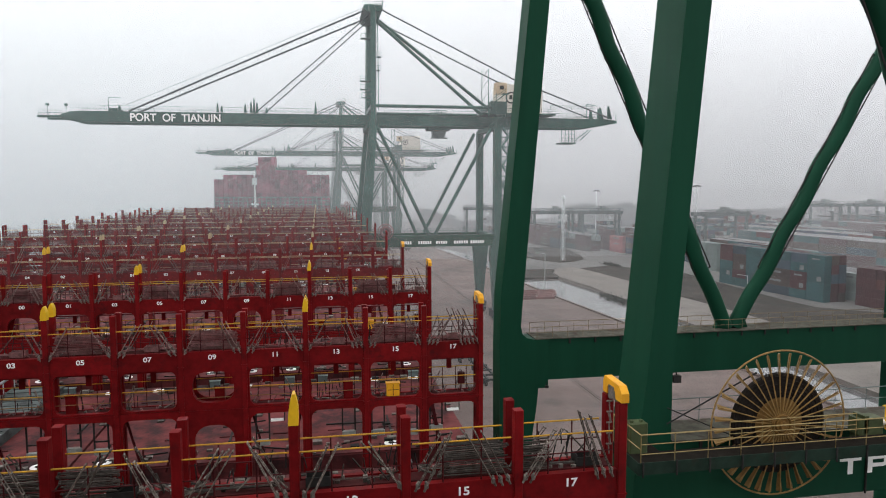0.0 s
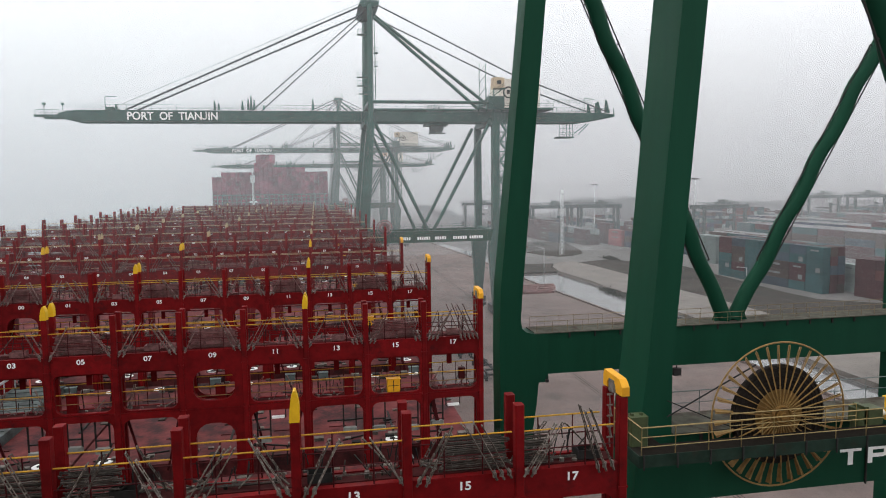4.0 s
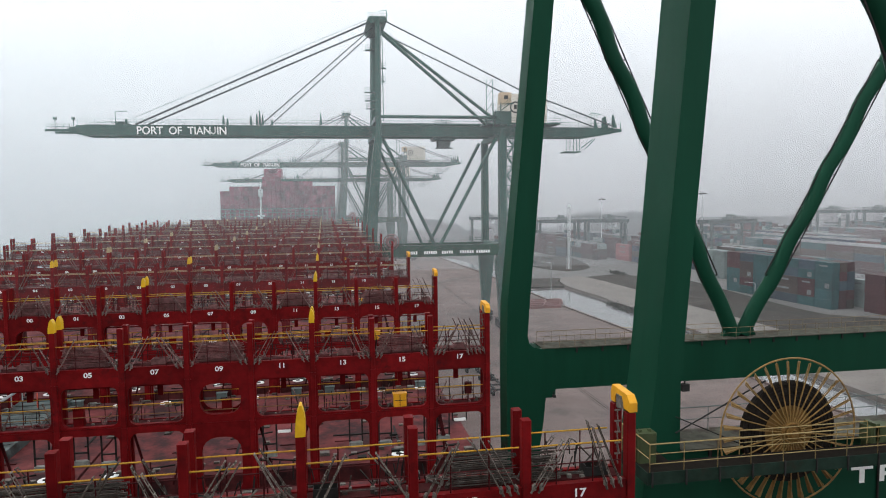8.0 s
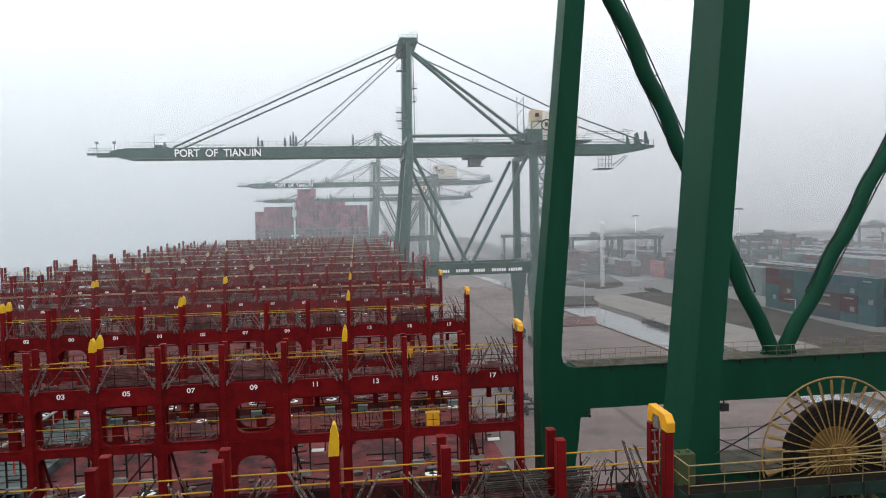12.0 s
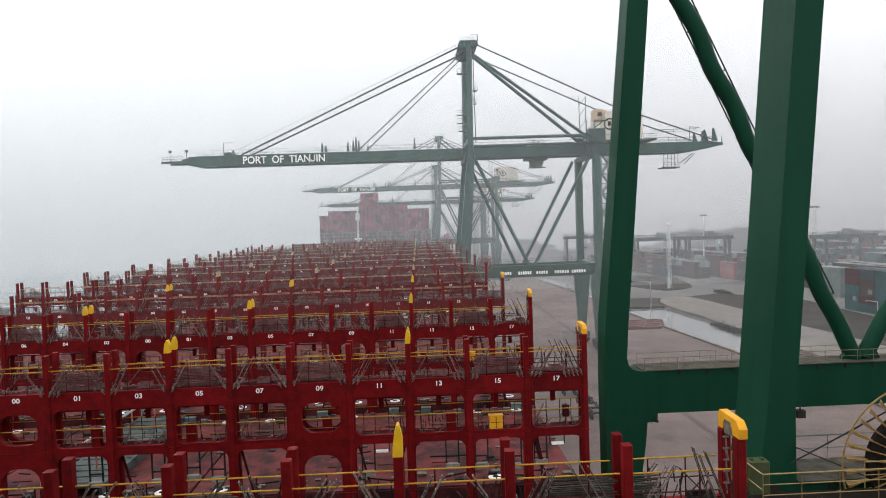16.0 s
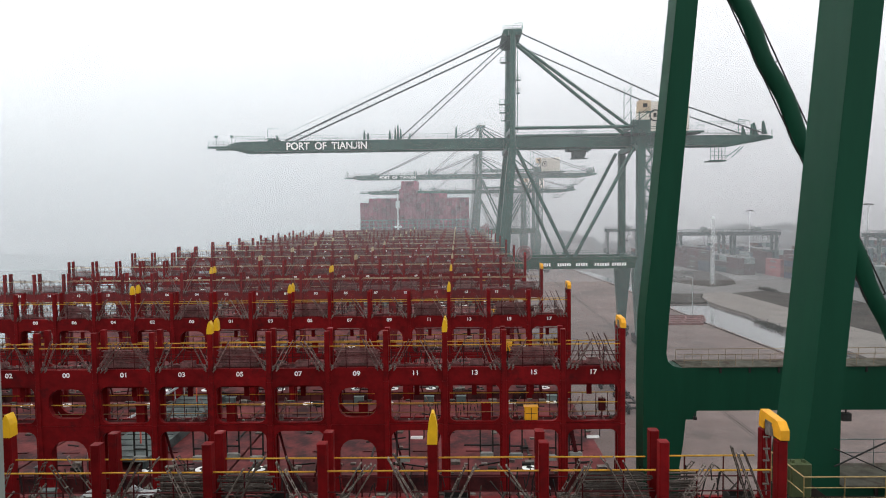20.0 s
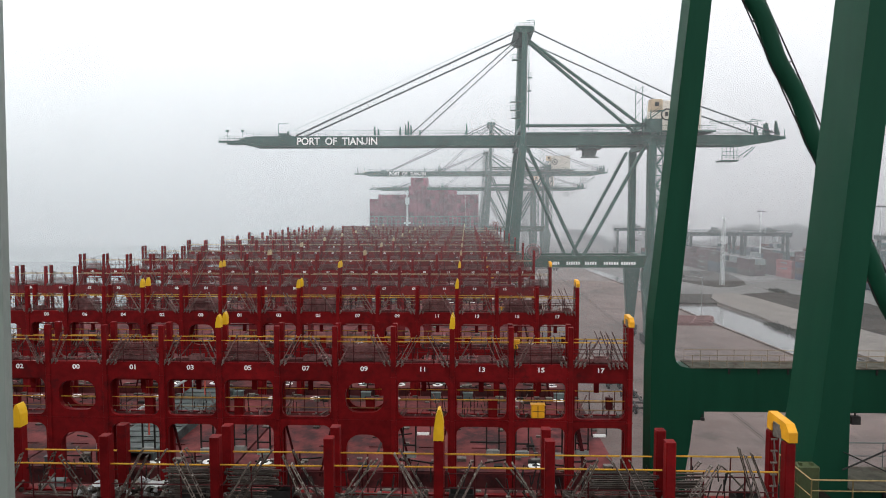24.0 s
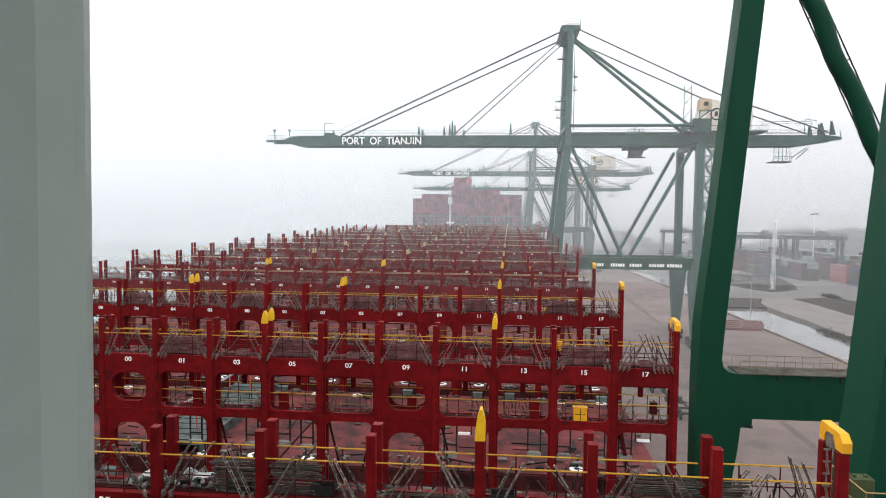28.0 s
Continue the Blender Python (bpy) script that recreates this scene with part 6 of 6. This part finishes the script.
def yard_crane(x, y, angle, span=23.0, high=21.0):
    """Rubber-tyred gantry crane over a block."""
    g = thing("yard_gantry_crane", (x, y, 0), "dark grey-green rubber-tyred gantry crane over the container blocks", "crane", "yard gantry cranes")
    g.rotation_euler = (0, 0, radians(angle))
    for sx in (0, span):
        for yy in (0, 7.5):
            b = bmesh.new()
            prism(b, [(sx - 0.5, 1.6), (sx + 0.5, 1.6), (sx + 0.75, high - 1.6), (sx - 0.75, high - 1.6)], "y", yy - 0.5, yy + 0.5)
            part("leg", b, YARDGREEN, g)
            for q in (-0.9, 0.9):
                b = bmesh.new()
                tube(b, (sx - 0.45, yy + q, 0.8), (sx + 0.45, yy + q, 0.8), 0.8, 14)
                part("wheel", b, BLACK, g)
        b = bmesh.new()
        box(b, sx - 0.5, sx + 0.5, -1.6, 9.1, 1.4, 2.4)
        part("sill", b, YARDGREEN, g)
        b = bmesh.new()
        tube(b, (sx, 0.3, high - 6.0), (sx, 7.2, high - 6.0), 0.3, 6)
        part("leg_tie", b, YARDGREEN, g)
    for yy in (0, 7.5):
        b = bmesh.new()
        box(b, -2.2, span + 2.2, yy - 0.6, yy + 0.6, high - 1.9, high)
        part("girder", b, YARDGREEN, g)
        b = bmesh.new()
        rail(b, (-2.1, yy - 0.9, high), (span + 2.1, yy - 0.9, high), 1.2, 12, 0.09)
        box(b, -2.2, span + 2.2, yy - 1.1, yy - 0.6, high - 0.15, high)
        part("guard_rail", b, YARDGREEN, g)
    b = bmesh.new()
    box(b, span * 0.5, span * 0.5 + 5, 0.0, 7.5, high, high + 1.0)
    box(b, span * 0.5 + 0.6, span * 0.5 + 3, 1.0, 5.5, high + 1.0, high + 2.6)
    rail(b, (span * 0.5, 0, high + 1), (span * 0.5 + 5, 0, high + 1), 1.1, 4, 0.08)
    trolley = part("trolley", b, GREYGREEN, g)
    b = bmesh.new()
    chamfer_box(b, span * 0.5 + 4.2, span * 0.5 + 6.2, 1, 3.2, high - 4.6, high - 2.0, 0.2)
    part("cab", b, PALEGREY, trolley, "pale hanging driver's cab")
    b = bmesh.new()
    for q in (0.8, 3.2):
        tube(b, (span * 0.5 + q, 1.2, high), (span * 0.5 + q, 1.2, high - 7.5), 0.06, 4)
        tube(b, (span * 0.5 + q, 6.2, high), (span * 0.5 + q, 6.2, high - 7.5), 0.06, 4)
    box(b, span * 0.5 + 0.6, span * 0.5 + 3.4, -2.0, 9.5, high - 8.1, high - 7.5)
    part("spreader", b, DARK, trolley)
    b = bmesh.new()
    chamfer_box(b, -1.9, -0.55, 1.6, 6.2, 2.4, 5.4, 0.1)
    part("power_house", b, GREYGREEN, g)
    b = bmesh.new()
    for i in range(6):
        bar(b, (span + 0.9 + (0.8 if i % 2 else 0), 0.2, 2.4 + i * 2.8), (span + 0.9 + (0 if i % 2 else 0.8), 0.2, 5.2 + i * 2.8), 0.5, 0.15)
    part("access_ladder", b, YARDGREEN, g)
    return g


yard_crane(165.0, 372, -8, 21, 18.0)
yard_crane(209, 318, 12, 27, 18.6)
yard_crane(137.7, 375.9, -3, 22.5, 18.0)
yard_crane(190.7, 455.1, -3, 17.6, 18.0)
yard_crane(114.0, 447.7, -3, 18.1, 18.0)
yard_crane(223.6, 461.5, -3, 17.8, 18.0)
yard_crane(152, 690, -5, 26)
yard_crane(310, 371, -7, 18.5)
yard_crane(338.5, 367, -7, 18.5)


def lamp_mast(x, y, h, lattice=False):
    lm = thing("lamp_mast", (x, y, 0), "tall pale grey high-mast yard light", "street lamp", "yard lamp masts")
    b = bmesh.new()
    tube(b, (0, 0, 0), (0, 0, h), *((0.12, 8, 0.1) if lattice else (0.38, 10, 0.16)))
    part("mast", b, PALEGREY, lm)
    b = bmesh.new()
    tube(b, (0, 0, 0), (0, 0, 0.5), 0.9, 12)
    part("foot", b, CONCRETE, lm)
    if not lattice:
        b = bmesh.new()
        tube(b, (0, 0, h - 0.3), (0, 0, h + 0.1), 1.6, 12)
        for i in range(8):
            a = i * math.pi / 4
            box(b, 1.9 * math.cos(a) - 0.35, 1.9 * math.cos(a) + 0.35, 1.9 * math.sin(a) - 0.35, 1.9 * math.sin(a) + 0.35, h - 0.7, h - 0.2)
        part("lamp_ring", b, DARK, lm)
    else:
        b = bmesh.new()
        for i in range(14):
            z = i * h / 14
            for s in (-1, 1):
                tube(b, (s * 0.65, 0, z), (-s * 0.65, 0, z + h / 14), 0.05, 4)
        for s in (-1, 1):
            for q in (-1, 1):
                tube(b, (s * 0.7, q * 0.7, 0), (s * 0.5, q * 0.5, h), 0.075, 4)
        part("lattice", b, PALEGREY, lm)
        b = bmesh.new()
        tube(b, (0, 0, h), (0, 0, h + 1.2), 0.9, 10, 0.5)
        part("beacon_head", b, PALEGREY, lm)
    return lm


lamp_mast(120.5, 282, 27.0, True)
lamp_mast(186, 403, 29.3)
lamp_mast(213, 334, 32.3)
lamp_mast(290, 480, 32)
lamp_mast(150, 560, 30)


def street_pole(x, y, h):
    sp = thing("street_lamp", (x, y, 0), "slim grey lamp post at the apron's back", "street lamp", "apron lamp posts")
    part("pole", tube(bmesh.new(), (0, 0, 0), (0, 0, h), 0.14, 8, 0.09), GREYPIPE, sp)
    part("arm", tube(bmesh.new(), (0, 0, h - 0.1), (-2.2, 0, h + 0.25), 0.08, 6), GREYPIPE, sp)
    part("lantern", chamfer_box(bmesh.new(), -3.0, -2.0, -0.18, 0.18, h + 0.15, h + 0.35, 0.06), LAMPGREY, sp)


street_pole(86.4, 205, 11.5)
street_pole(128, 163, 9.0)

# red dunnage frames lying on the apron near the flooded strip
for i, (x, y) in enumerate(((76.5, 189), (78, 192.5), (79.5, 196), (80.5, 199.5))):
    fr = thing("spreader_frame", (x, y, 0), "dull red steel spreader frame lying on the quay", "spreader", "spreader frames")
    for s in (0, 2.2):
        b = bmesh.new()
        box(b, -7.5, 7.5, s - 0.25, s + 0.25, 0.0, 0.7)
        part("side_beam", b, FRAMERED, fr)
    for s in (-7.4, -2.5, 2.5, 7.4):
        b = bmesh.new()
        box(b, s - 0.25, s + 0.25, 0.25, 1.95, 0.05, 0.65)
        part("cross_beam", b, FRAMERED, fr)
# long dark flatbed trailers standing on the apron
def trailer(x, y, ang):
    tr = thing("flatbed_trailer", (x, y, 0), "empty dark terminal trailer parked on the apron", "trailer", "parked trailers")
    tr.rotation_euler = (0, 0, radians(ang))
    for s in (-0.8, 0.8):
        b = bmesh.new()
        box(b, s - 0.12, s + 0.12, -6.2, 6.2, 1.0, 1.35)
        part("chassis_beam", b, DARK, tr)
    for yy in (-6, -3, 0, 3, 6):
        b = bmesh.new()
        box(b, -1.2, 1.2, yy - 0.12, yy + 0.12, 1.1, 1.4)
        part("cross_member", b, DARK, tr)
    for yy in (-5.2, -4.0, 4.6):
        for s in (-1.0, 1.0):
            b = bmesh.new()
            tube(b, (s - 0.18, yy, 0.5), (s + 0.18, yy, 0.5), 0.5, 12)
            part("wheel", b, BLACK, tr)


trailer(43.4, 128, 0)
trailer(44.6, 113, 0)
trailer(56.5, 345, 80)
# low shrubs at the soil island's edge
rnd = random.Random(3)
for cx, cy, n in ((100.2, 186, 24), (100.8, 178, 26), (114, 318, 60), (126, 331, 60), (134, 262, 40)):
    b = bmesh.new()
    for i in range(n * 22):
        p = Vector((cx + rnd.gauss(0, 0.8), cy + rnd.gauss(0, 3.0), 0.1 + abs(rnd.gauss(0, 0.4))))
        u = Vector((rnd.uniform(-1, 1), rnd.uniform(-1, 1), rnd.uniform(-1, 1))).normalized() * 0.28
        w = u.orthogonal().normalized() * 0.2
        b.faces.new([b.verts.new(p + u), b.verts.new(p + w), b.verts.new(p - u), b.verts.new(p - w)])
    solo("shrub", b, LEAF, "low dull scrub at the water's edge", "shrub", kind="stuff")


def terminal_tractor(x, y, ang):
    tt = thing("terminal_tractor", (x, y, 0), "small white yard tractor parked beside the stacks", "truck")
    tt.rotation_euler = (0, 0, radians(ang))
    part("cab", prism(bmesh.new(), [(-2.6, 0.9), (-2.6, 2.6), (-2.2, 3.3), (-0.8, 3.3), (-0.6, 0.9)], "y", -1.2, 1.2), WHITE, tt)
    part("windscreen", box(bmesh.new(), -2.64, -2.58, -1.0, 1.0, 1.9, 2.5), DARK, tt)
    part("chassis", box(bmesh.new(), -2.6, 3.2, -1.1, 1.1, 0.6, 0.9), DARK, tt)
    for wx in (-1.8, 2.0):
        for wy in (-1.1, 1.1):
            part("wheel", tube(bmesh.new(), (wx, wy - 0.2, 0.55), (wx, wy + 0.2, 0.55), 0.55, 12), BLACK, tt)


terminal_tractor(164.5, 312, 80)
terminal_tractor(160, 365, 85)
